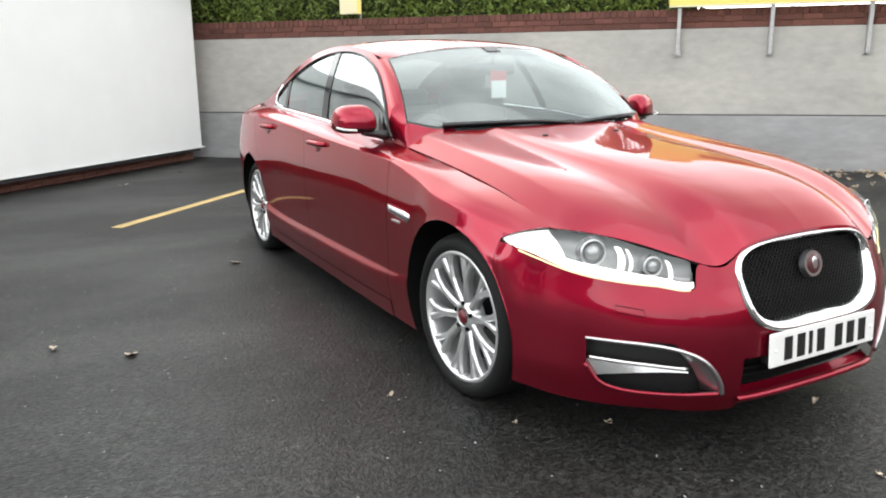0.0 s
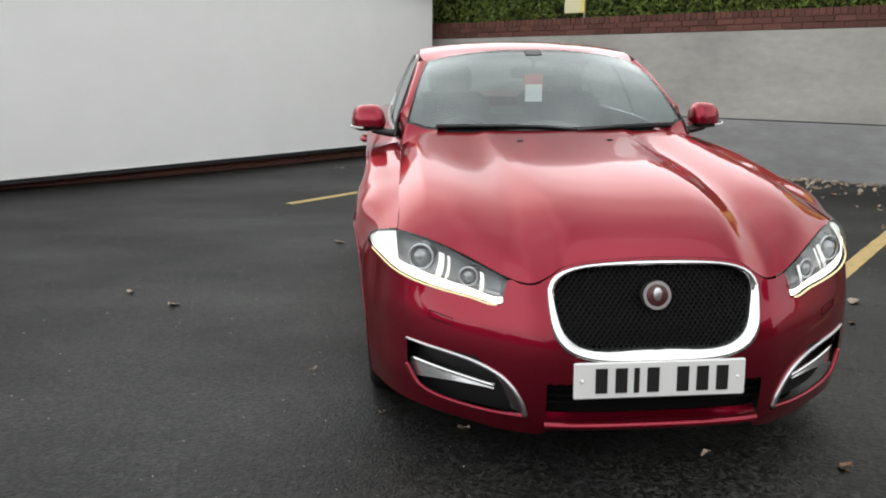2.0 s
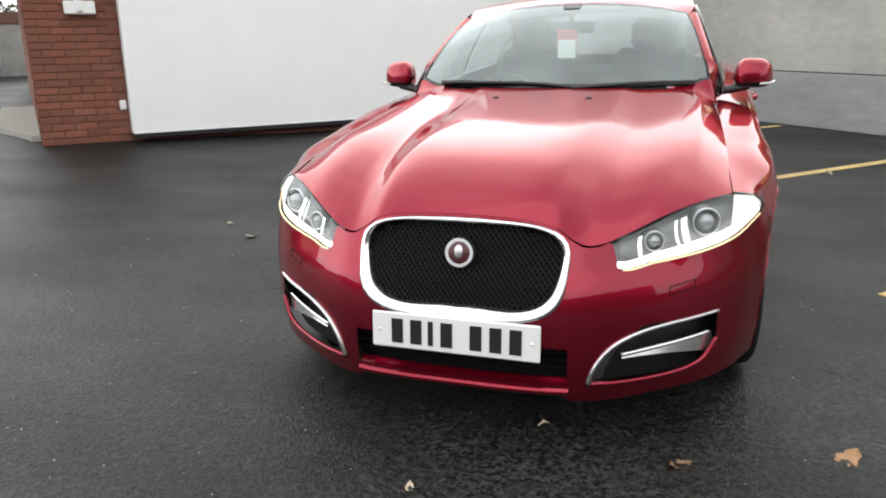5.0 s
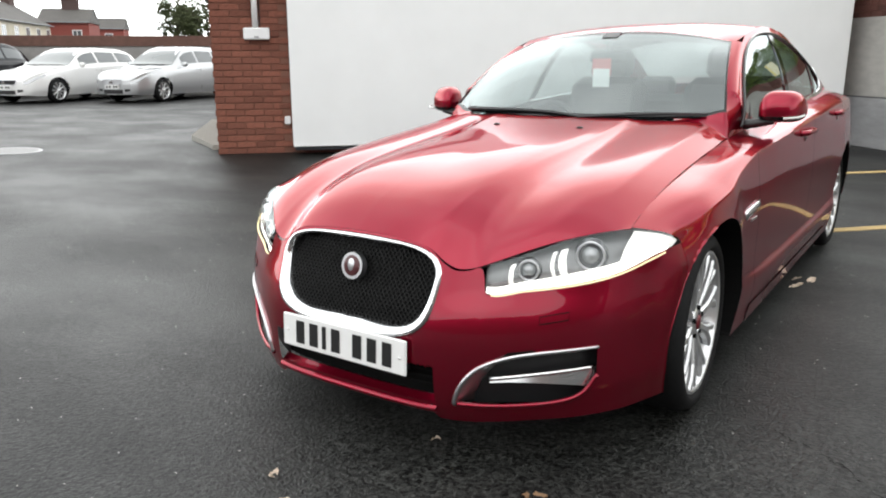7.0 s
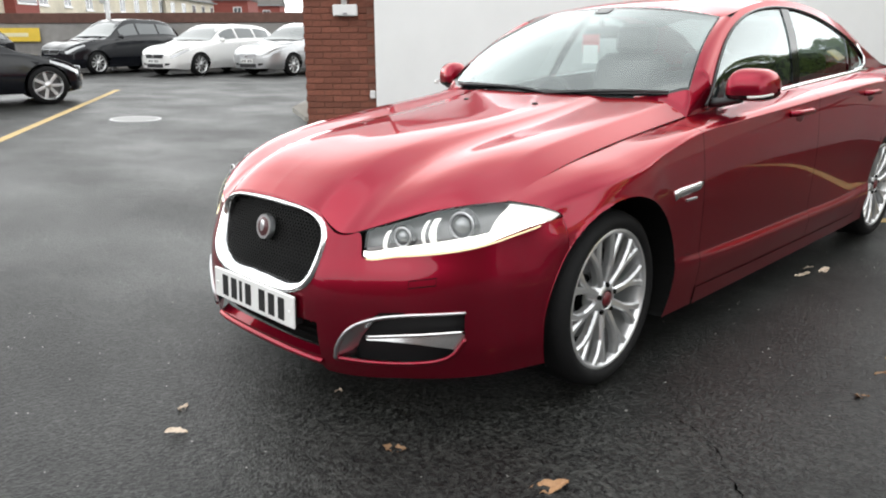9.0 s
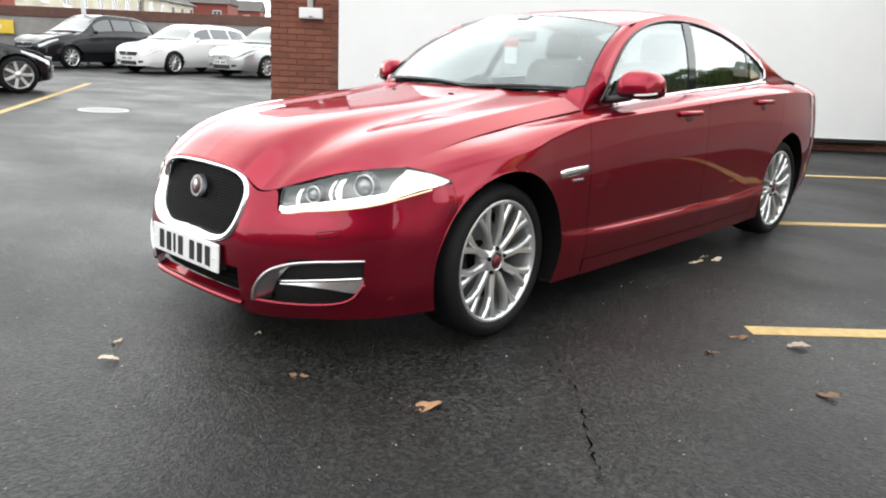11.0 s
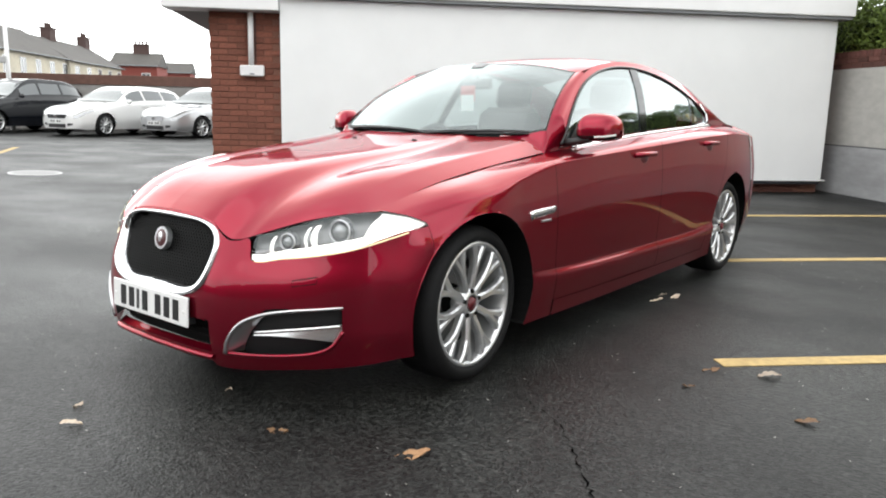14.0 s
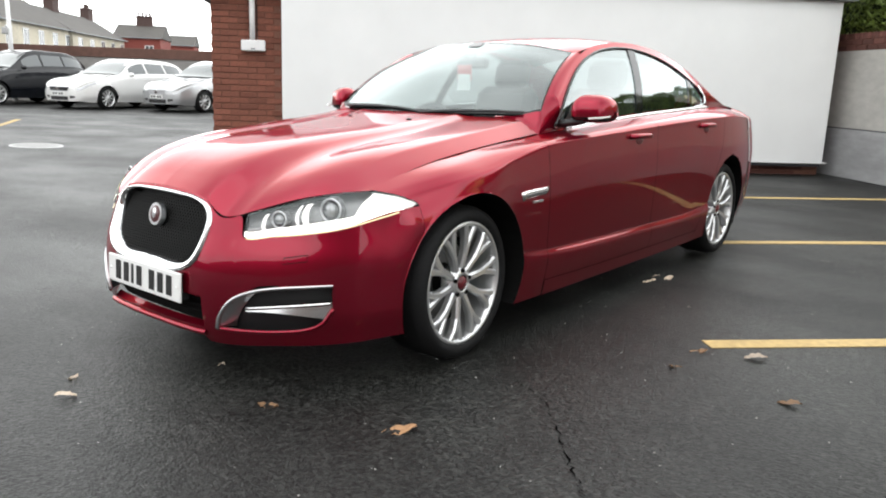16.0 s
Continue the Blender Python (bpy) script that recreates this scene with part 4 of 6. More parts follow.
def add_run(run):
    for (x0, z0), (x1, z1) in zip(run, run[1:]):
        d = Vector((x1 - x0, 0, z1 - z0)).normalized()
        w = Vector((-d.z, 0, d.x)) * 0.0017
        a, b = Vector((x0, face_y(x0, z0) + 0.027, z0)), Vector((x1, face_y(x1, z1) + 0.027, z1))
        dy = Vector((0, 0.006, 0))
        q = [bars.verts.new(p) for p in (a + w, b + w, b - w, a - w, a + w + dy, b + w + dy, b - w + dy, a - w + dy)]
        for k in ((0, 1, 2, 3), (0, 4, 5, 1), (3, 2, 6, 7)):
            bars.faces.new([q[i] for i in k])


for k in range(-38, 39):
    c = k * 0.0165
    mesh_bar(c - 0.115, 0.40, c + 0.115, 0.69)
    mesh_bar(c + 0.115, 0.40, c - 0.115, 0.69)
bmesh.ops.recalc_face_normals(bars, faces=bars.faces)
part("grille_mesh", bars, MESHBLACK, grille)


def grille_rim(a):
    """A point of the frame at angle a, found by marching out to the rounded outline."""
    lo, hi = 0.0, 0.5
    for _ in range(30):
        m_ = (lo + hi) / 2
        if in_grille(m_ * math.cos(a), 0.545 + m_ * math.sin(a)):
            lo = m_
        else:
            hi = m_
    return lo * math.cos(a), 0.545 + lo * math.sin(a)


rings = []
bm = bmesh.new()
for k in range(96):
    a = 2 * math.pi * k / 96
    x, z = grille_rim(a)
    low = smooth_step(0.25, -0.75, math.sin(a))
    w_out = 0.011 + 0.008 * low
    w_in = 0.006 + 0.020 * low + 0.010 * abs(math.cos(a))
    d = Vector((x, 0, z - 0.545)).normalized()
    ring = []
    for r, dy in ((w_out, 0.008), (w_out * 0.8, -0.010), (w_out * 0.3, -0.013), (-w_in * 0.3, -0.008), (-w_in * 0.75, 0.003), (-w_in, 0.012), (-w_in, 0.04)):
        px, pz = x + d.x * r, z + d.z * r
        ring.append(bm.verts.new((px, face_y(px, pz) + dy, pz)))
    rings.append(ring)
for i in range(96):
    a, b = rings[i], rings[(i + 1) % 96]
    for k in range(6):
        bm.faces.new((a[k], a[k + 1], b[k + 1], b[k]))
bmesh.ops.recalc_face_normals(bm, faces=bm.faces)
part("grille_frame", bm, CHROME, car, "polished chrome grille frame", smooth=True)

BADGE = Matrix.Translation((0, -0.832, 0.590)) @ Euler((radians(90 - 12), 0, 0)).to_matrix().to_4x4()
bm = bmesh.new()
bmesh.ops.create_cone(bm, cap_ends=True, segments=36, radius1=0.046, radius2=0.043, depth=0.02, matrix=BADGE)
badge = part("badge", bm, SATIN, car, "round chrome badge with dark red face")
bm = bmesh.new()
bmesh.ops.create_uvsphere(bm, u_segments=28, v_segments=10, radius=1, matrix=BADGE @ Matrix.Translation((0, 0, 0.008)) @ Matrix.Diagonal((0.035, 0.035, 0.008, 1)))
part("face", bm, BADGEFACE, badge, smooth=True)
bm = bmesh.new()
bmesh.ops.create_uvsphere(bm, u_segments=16, v_segments=10, radius=1, matrix=BADGE @ Matrix.Translation((0, 0.003, 0.014)) @ Matrix.Diagonal((0.014, 0.021, 0.0035, 1)))
part("emblem", bm, SATIN, badge, "plain embossed shape", smooth=True)

# number plate with plain bars
PLATE = Matrix.Translation((0, -0.903, 0.353)) @ Euler((radians(-3), 0, 0)).to_matrix().to_4x4()
bm = bmesh.new()
box(bm, -0.26, -0.006, -0.056, 0.26, 0.004, 0.056, 0.004, PLATE)
plate = part("number_plate", bm, PLATEWHITE, car, "white front number plate with dark bars")
for x in (-0.178, -0.118, -0.072, -0.022, 0.068, 0.128, 0.188):
    w = 0.018 if x != -0.072 else 0.008
    bm = bmesh.new()
    box(bm, x - w, -0.0085, -0.038, x + w, -0.0062, 0.038, 0.0, PLATE)
    part("character_bar", bm, INK, plate)
for x in (-0.236, 0.236):
    bm = bmesh.new()
    bmesh.ops.create_uvsphere(bm, u_segments=10, v_segments=6, radius=0.006, matrix=PLATE @ Matrix.Translation((x, -0.006, 0)))
    part("screw_cap", bm, PLATEWHITE, plate)
bm = bmesh.new()
box(bm, -0.24, -0.003, -0.05, 0.24, 0.045, 0.05, 0.0, PLATE)
part("plate_bracket", bm, BLACK, car)
part("lower_intake", sheet(lambda x, z: Vector((x, face_y(x, z) + 0.06, z)), steps(-0.36, 0.36, 16), steps(0.215, 0.345, 4)), DARK, car)
for z in (0.262, 0.285, 0.308):
    part("intake_bar", tube([(x, face_y(x, z) + 0.03, z) for x in steps(-0.335, 0.335, 14)], 0.0035, 5), DARK, car)

# side intakes with chrome surround and blade
FOG_TOP = [(0.388, 0.218), (0.40, 0.262), (0.43, 0.310), (0.47, 0.345), (0.53, 0.371), (0.60, 0.384), (0.67, 0.391), (0.742, 0.397)]
FOG_LOW = [(0.388, 0.216), (0.48, 0.214), (0.58, 0.217), (0.66, 0.228), (0.71, 0.254), (0.742, 0.31)]


def on_bumper(x, z, out=0.0):
    a = min(steps(0, 1, 400), key=lambda q: abs(bumper_at(q, z).x - x))
    p = bumper_at(a, z)
    n = Vector((x * 0.9, -0.75, 0)).normalized()
    return p + n * out


for s in (1, -1):
    mir = Matrix.Diagonal((s, 1, 1, 1))
    fog = part("side_intake", sheet(lambda x, z: on_bumper(x, z, -0.055), steps(0.37, 0.77, 14), steps(0.20, 0.41, 6), s), BLACK, car, "black side intake with chrome blade")
    top = [on_bumper(x, z, 0.002) for x, z in FOG_TOP]
    line = [mir @ along(top, k / 40) for k in range(41)]
    part("surround", tube(line, lambda k: 0.009 - 0.004 * k, 8), SATIN, fog, "satin chrome surround", smooth=True)
    low = [on_bumper(x, z, 0.0) for x, z in FOG_LOW]
    part("lower_edge", tube([mir @ along(low, k / 30) for k in range(31)], 0.008, 8), PAINT, fog, "red painted lower edge", smooth=True)
    def blade(u, v):
        x = 0.487 + 0.255 * u
        zt = 0.296 + 0.030 * u
        zl = zt - 0.010 - 0.052 * u ** 1.6
        return on_bumper(x, zt + (zl - zt) * v, -0.022 + 0.008 * v)
    part("blade", sheet(blade, steps(0, 1, 24), steps(0, 1, 6), s), BLADE, fog, "satin chrome blade", smooth=True)
    part("blade_top", tube([mir @ (blade(u, 0) + Vector((0, -0.002, 0))) for u in steps(0, 1, 20)], 0.007, 8), CHROME, fog, smooth=True)
    fin = sheet(lambda u, v: on_bumper(0.392 + 0.05 * u + 0.085 * v ** 1.6, 0.22 + 0.145 * v, -0.006 - 0.03 * u), steps(0, 1, 5), steps(0, 1, 12), s)
    part("inner_fin", fin, SATIN, fog, smooth=True)
    # bumper washer cover
    part("washer_cover", tube([mir @ on_bumper(x, z, 0.001) for x, z in ((0.60, 0.492), (0.668, 0.505), (0.668, 0.482), (0.60, 0.470))], 0.0016, 4, True), DARK, car)

# ---- headlamps ----
LAMP_TOP = ((0.452, -0.742, 0.637), (0.53, -0.672, 0.666), (0.62, -0.587, 0.700), (0.70, -0.50, 0.719), (0.764, -0.430, 0.724), (0.82, -0.358, 0.700), (0.862, -0.290, 0.666))
LAMP_LOW_X = (0.458, 0.55, 0.66, 0.74, 0.80, 0.84, 0.862)


def lamp_at(u, v, deep=0.0):
    """u from the inner end to the outer tip, v from the lower to the upper edge."""
    if u < 2 / 3:
        top = along(LAMP_TOP, u)
    else:
        t = 0.376 * (3 * u - 2)
        top = side_at(fender_front(t), t)
    x = curve_at([i / 6 for i in range(7)], LAMP_LOW_X, u)
    low = on_bumper(x, bumper_top(x) + 0.002) if u < 0.999 else Vector(top)
    p = low.lerp(top, v)
    out = Vector((0.62, -0.75, 0.25)).normalized()
    bulge = 0.022 * math.sin(math.pi * v) * math.sin(math.pi * min(1, u * 0.97 + 0.03)) ** 0.5
    return p + out * (bulge - deep)


lamp_cache = {}


def lamp_grid(deep):
    def f(u, v):
        k = (round(u, 5), round(v, 5))
        if k not in lamp_cache:
            lamp_cache[k] = lamp_at(u, v)
        return lamp_cache[k] - Vector((0.62, -0.75, 0.25)).normalized() * deep
    return f


LU, LV = steps(0, 1, 44), steps(0, 1, 14)
for s in (1, -1):
    mir = Matrix.Diagonal((s, 1, 1, 1))
    lampo = part("headlamp", sheet(lamp_grid(0.045), LU, LV, s), LENSGREY, car, "lit headlamp unit behind clear lens", smooth=True)
    lens = part("lens", sheet(lamp_grid(0.0), LU, LV, s), LAMPGLASS, lampo, "clear lens", smooth=True, away=(0, -0.1, 0.5))
    lens.visible_shadow = False
    # running light along the lower edge and the white outer end
    part("running_light", sheet(lambda u, v: lamp_grid(0.012)(u, 0.03 + (0.21 + 0.05 * u) * v), steps(0.0, 0.93, 36), steps(0, 1, 4), s), LIT, lampo, "lit white running light strip", smooth=True)
    part("amber_edge", tube([mir @ (lamp_grid(0.0)(u, 0.0) + Vector((0, -0.001, -0.001))) for u in steps(0.02, 0.9, 30)], 0.003, 6), AMBERLIT, lampo, "amber lower rim")
    def outer(u, v):
        return lamp_grid(0.014)(0.575 + 0.405 * u + 0.11 * (1 - u) * v ** 1.6, 0.20 + 0.72 * v)
    part("outer_reflector", sheet(outer, steps(0, 1, 16), steps(0, 1, 8), s), WHITELENS, lampo, "bright white outer reflector", smooth=True)
    for cu, cv, r in ((0.44, 0.56, 0.066), (0.19, 0.54, 0.048)):
        c = lamp_grid(0.03)(cu, cv)
        look_out = Vector((0.30, -0.93, 0.10)).normalized()
        basis = look_out.to_track_quat("Z", "Y").to_matrix().to_4x4()
        mm = mir @ Matrix.Translation(c) @ basis
        ring = [mm @ Vector((r * 0.60 * math.cos(a), r * 0.60 * math.sin(a), 0.012)) for a in steps(0, 2 * math.pi, 32)[:-1]]
        unit = part("projector_ring", tube(ring, 0.0035, 8, True), SATIN, lampo, smooth=True)
        bm = bmesh.new()
        bmesh.ops.create_cone(bm, cap_ends=True, segments=32, radius1=r * 0.78, radius2=r * 0.52, depth=0.02, matrix=mm @ Matrix.Translation((0, 0, -0.002)))
        part("bowl", bm, BOWLDARK, unit)
        bm = bmesh.new()
        bmesh.ops.create_uvsphere(bm, u_segments=20, v_segments=12, radius=r * 0.40, matrix=mm @ Matrix.Translation((0, 0, 0.002)))
        part("projector_lens", bm, LENSDARK, unit, "clear projector lens", smooth=True)
    for at, thick in ((0.292, 0.030), (0.262, 0.014)):
        part("divider", sheet(lambda u, v: lamp_grid(0.010)(at + thick * u + 0.07 * (v - 0.45) ** 2, 0.2 + 0.62 * v), steps(0, 1, 3), steps(0, 1, 10), s), WHITELENS, lampo, "bright curved lamp divider", smooth=True)
    part("inner_bar", sheet(lambda u, v: lamp_grid(0.014)(0.015 + 0.09 * u, 0.28 + 0.10 * v), steps(0, 1, 6), steps(0, 1, 2), s), SATIN, lampo, smooth=True)
    part("inner_upright", sheet(lambda u, v: lamp_grid(0.012)(0.095 + 0.022 * u + 0.05 * (v - 0.45) ** 2, 0.2 + 0.6 * v), steps(0, 1, 2), steps(0, 1, 8), s), WHITELENS, lampo, smooth=True)

# ---- cabin: rail line, screen, roof, rear window ----
RAIL_Y = (0.80, 0.88, 1.00, 1.29, 1.60, 1.95, 2.35, 2.75, 3.05, 3.35, 3.5)
RAIL_X = (0.722, 0.719, 0.690, 0.614, 0.585, 0.578, 0.582, 0.600, 0.622, 0.645, 0.64)
RAIL_Z = (0.925, 1.012, 1.105, 1.290, 1.362, 1.380, 1.350, 1.262, 1.158, 1.035, 1.002)


def rail(y):
    return Vector((curve_at(RAIL_Y, RAIL_X, y), y, curve_at(RAIL_Y, RAIL_Z, y)))


def belt(y):
    return side_at(y, 0.0)


def cabin_side(y, v):
    """The side of the cabin, v from the waistline to the roof rail, slightly bowed."""
    a, b = belt(y), rail(y)
    p = a.lerp(b, v)
    p.x += 0.022 * math.sin(math.pi * v)
    return p


# window outline in (y, z), front tip round over the roof line to the rear tip
DLO = ((0.845, 0.930), (1.00, 1.076), (1.20, 1.214), (1.40, 1.294), (1.62, 1.335), (1.86, 1.347), (2.10, 1.333), (2.35, 1.292), (2.58, 1.222), (2.76, 1.138), (2.845, 1.070), (2.835, 1.032))


def dlo_top(y):
    return curve_at([p[0] for p in DLO[:-1]], [p[1] for p in DLO[:-1]], y)


def in_dlo(c):
    return 0.85 < c.y < 2.84 and belt(c.y).z + 0.012 < c.z < dlo_top(c.y)


CY = steps(0.912, 3.48, 150)
for s in (1, -1):
    part("cabin_frame", sheet(cabin_side, CY, steps(0, 1, 30), s, lambda c: not in_dlo(c)), PAINT, car, smooth=True)

    def pane(y0, y1, y2, y3):
        def f(u, v):
            yl, yt = y0 + (y1 - y0) * u, y2 + (y3 - y2) * u
            y = yl + (yt - yl) * v
            z0, z1 = belt(y).z + 0.006, dlo_top(max(0.846, min(2.84, y))) + 0.004
            p = cabin_side(y, 0)
            z = z0 + (z1 - z0) * v
            w = (z - belt(y).z) / max(0.03, rail(y).z - belt(y).z)
            p = cabin_side(y, max(0, min(1, w)))
            p.z = z
            p.x -= 0.004
            return p
        return f
    for nm, ys in (("front_side_window", (0.86, 1.715, 0.86, 1.865)), ("rear_side_window", (1.775, 2.505, 1.935, 2.64)), ("quarter_window", (2.545, 2.83, 2.672, 2.83))):
        g = part(nm, sheet(pane(*ys), steps(0, 1, 30), steps(0, 1, 12), s), SIDEGLASS, car, "tinted side window", smooth=True, away=(0, 1.9, 0.9))
        g.visible_shadow = False
    for nm, ys, m_ in (("door_pillar", (1.705, 1.785, 1.855, 1.945), GLOSSBLACK), ("quarter_bar", (2.497, 2.553, 2.632, 2.68), GLOSSBLACK)):
        f = pane(*ys)
        part(nm, sheet(lambda u, v: f(u, v) + Vector((0.006, 0, 0)), steps(0, 1, 4), steps(0, 1, 12), s), m_, car, smooth=True)

    def dlo_line(n, out):
        pts = [Vector((0, y, z)) for y, z in DLO]
        res = []
        for k in range(n + 1):
            p = along(pts, k / n)
            w = (p.z - belt(p.y).z) / max(0.03, rail(p.y).z - belt(p.y).z)
            x = cabin_side(p.y, max(0, min(1, w))).x + out
            res.append((s * x, p.y, p.z))
        return res
    part("window_trim", tube(dlo_line(80, 0.003), 0.0075, 8), GLOSSBLACK, car, "gloss black window surround", smooth=True)
    part("corner_trim", tube([(s * (cabin_side(y, w).x + 0.006), y, cabin_side(y, w).z) for y, w in ((2.60, 0.03), (2.74, 0.05), (2.825, 0.13), (2.838, 0.30), (2.80, 0.60))], 0.008, 8), CHROME, car, "chrome trim round the rear window corner", smooth=True)
    # mirror sail
    part("mirror_sail", sheet(lambda u, v: cabin_side(0.86 + 0.16 * u, 0.05 + v * 0.55 * u) + Vector((0.006, 0, 0)), steps(0, 1, 6), steps(0, 1, 6), s), BLACK, car)


def rail_arc(y, q, crown):
    """Across the car at y: q from -1 to 1, crown metres above the rail in the middle."""
    r = rail(y)
    a = abs(q)
    return Vector((r.x * q, y, r.z + crown * (1 - a ** 2.4)))


SCREEN_LOW = lambda q: Vector((0.698 * q, 0.600 + 0.175 * abs(q) ** 2.2, 0.968 - 0.002 * abs(q)))
SCREEN_TOP = lambda q: Vector((0.566 * q, 1.215 + 0.065 * abs(q) ** 2.2, 1.352 - 0.058 * abs(q) ** 2.4))


def screen_at(u, q):
    corner = 0.06 * smooth_step(0.80, 1.0, abs(q)) ** 1.5
    u = corner + (1 - corner) * u
    p = SCREEN_LOW(q).lerp(SCREEN_TOP(q), u)
    return p + Vector((0, -0.022, 0.035)) * math.sin(math.pi * u)


screen = part("windscreen", sheet(screen_at, steps(0, 1, 24), steps(-1, 1, 40)), GLASS, car, "clear windscreen", smooth=True, away=(0, 1.9, 0.9))
screen.visible_shadow = False
band = lambda p: p + Vector((0, -0.002, 0.003))
part("screen_border", sheet(lambda u, q: band(screen_at(u, q)), steps(0, 0.03, 3), steps(-1, 1, 40)), GLOSSBLACK, screen)
part("screen_border", sheet(lambda u, q: band(screen_at(u, q)), steps(0.988, 1.0, 3), steps(-1, 1, 40)), GLOSSBLACK, screen)
for a, b in ((-1.0, -0.991), (0.991, 1.0)):
    part("screen_border", sheet(lambda u, q: band(screen_at(u, q)), steps(0, 1, 20), steps(a, b, 2)), GLOSSBLACK, screen)
part("sensor_patch", sheet(lambda u, q: band(screen_at(u, q)), steps(0.90, 0.99, 4), steps(-0.075, 0.075, 4)), GLOSSBLACK, screen)
for s in (1, -1):
    # windscreen pillars fill the space between glass and rail
    part("front_pillar", sheet(lambda u, v: screen_at(u, 1.0).lerp(rail(0.80 + 0.49 * u), v) + Vector((0.008, -0.006, 0.006)) * math.sin(math.pi * v),
                               steps(0.222, 1, 24), steps(0, 1, 6), s), PAINT, car, smooth=True)
    def pillar_foot(w, v):
        """The smooth panel that leads from bonnet and wing into the windscreen pillar."""
        if w < 0.5:
            q = 0.72 + 0.56 * w
            a, b = hood_back(q) + Vector((0, 0.003, 0.001)), screen_at(0.0, q) + Vector((0, -0.004, 0.004))
        else:
            k = 2 * w - 1
            a = belt(0.725 + 0.19 * k) + Vector((0.002, 0, 0.001))
            b = screen_at(0.23 * k, 1.0) + Vector((0.003, -0.004, 0.004))
        k = max(0.0, 2 * w - 1)
        bulge = Vector((0.5, -0.6, 0.62)) * -0.004 * math.sin(math.pi * w) * (1 - k) + (rail(0.915) + Vector((0.006, -0.002, 0.004)) - (a + b) / 2) * k ** 0.8
        return a.lerp(b, v) + bulge * math.sin(math.pi * v)
    part("pillar_foot", sheet(pillar_foot, steps(0, 1, 28), steps(0, 1, 10), s), PAINT, car, smooth=True)


def roof_at(u, q):
    a = SCREEN_TOP(q)
    y1 = 2.62 + 0.08 * abs(q) ** 2
    y = a.y + (y1 - a.y) * u
    c = curve_at((0, 0.12, 0.35, 0.6, 0.85, 1.0), (0.032, 0.036, 0.036, 0.040, 0.050, 0.058), u)
    p = rail_arc(y, q, c)
    if u < 0.1:
        p = a.lerp(p, u / 0.1)
    return p


part("roof", sheet(roof_at, steps(0, 1, 50), steps(-1, 1, 40)), PAINT, car, smooth=True)


def back_at(u, q):
    a = roof_at(1.0, q)
    b = Vector((0.60 * q, 3.33 - 0.06 * abs(q) ** 2, 1.040 - 0.022 * abs(q) ** 2))
    p = a.lerp(b, u)
    return p + Vector((0, 0.012, 0.035)) * math.sin(math.pi * u)


rear_win = part("rear_window", sheet(lambda u, q: back_at(u, q * 0.92), steps(0, 1, 20), steps(-1, 1, 30)), SIDEGLASS, car, "tinted rear window", smooth=True, away=(0, 1.9, 0.9))
rear_win.visible_shadow = False
for s in (1, -1):
    part("rear_pillar", sheet(lambda u, v: back_at(u, 0.91).lerp(rail(2.70 + 0.65 * u), v), steps(0, 1, 20), steps(0, 1, 5), s), PAINT, car, smooth=True)

# ---- boot and rear end ----
def deck_at(u, q):
    a = abs(q)
    y0, y1 = 3.28 - 0.05 * a, 3.92 - 0.24 * a ** 2.2
    y = y0 + (y1 - y0) * u
    e = side_at(min(3.74, y), 0.0)
    z = (1.045 + 0.02 * u) * (1 - a ** 2.5) + e.z * a ** 2.5
    return Vector((e.x * q, y, z))


part("boot_lid", sheet(deck_at, steps(0, 1, 24), steps(-1, 1, 40)), PAINT, car, smooth=True)


def tail_at(a, v):
    """From the rear wheel side (a = 0) round to the middle (a = 1)."""
    t = 0.0 + v
    e = side_at(3.68, t)
    x = e.x * math.cos(a * math.pi / 2) ** 0.55 if a < 1 else 0.0
    y = 3.68 + (0.24 + 0.09 * math.sin(math.pi * min(1, v * 1.3))) * math.sin(a * math.pi / 2)
    z = e.z + (0.07 * (1 - v) * a if v < 0.3 else 0.07 * 0.7 * max(0, (0.5 - v) / 0.2) * a)
    return Vector((x, y, z))


for s in (1, -1):
    part("rear_bumper", sheet(tail_at, steps(0, 1, 30), steps(0, 1, 30), s), PAINT, car, smooth=True)
    part("tail_lamp", sheet(lambda u, v: side_at(3.40 + 0.28 * u, 0.175 + 0.21 * v + 0.035 * (1 - u)) + Vector((0.004, 0, 0)), steps(0, 1, 10), steps(0, 1, 6), s), TAILRED, car, "red tail lamp", smooth=True)

# ---- door mirrors ----
def shell(u, v):
    """Rounded mirror shell: u round it, v from inner to outer end."""
    a = 2 * math.pi * u
    x = 0.792 + 0.180 * v
    g = (1 - abs(2 * v - 1) ** 3.6) ** 0.5
    c, s_ = math.cos(a), math.sin(a)
    y = 0.945 + 0.092 * g * (abs(c) ** 0.8) * (1 if c > 0 else -1) + 0.085 * v
    top = 0.092 * (1 - 0.10 * v * v)
    z = 0.992 + (top * abs(s_) ** 0.8 if s_ > 0 else -0.045 * abs(s_) ** 0.6) * g
    return Vector((x, y, z))


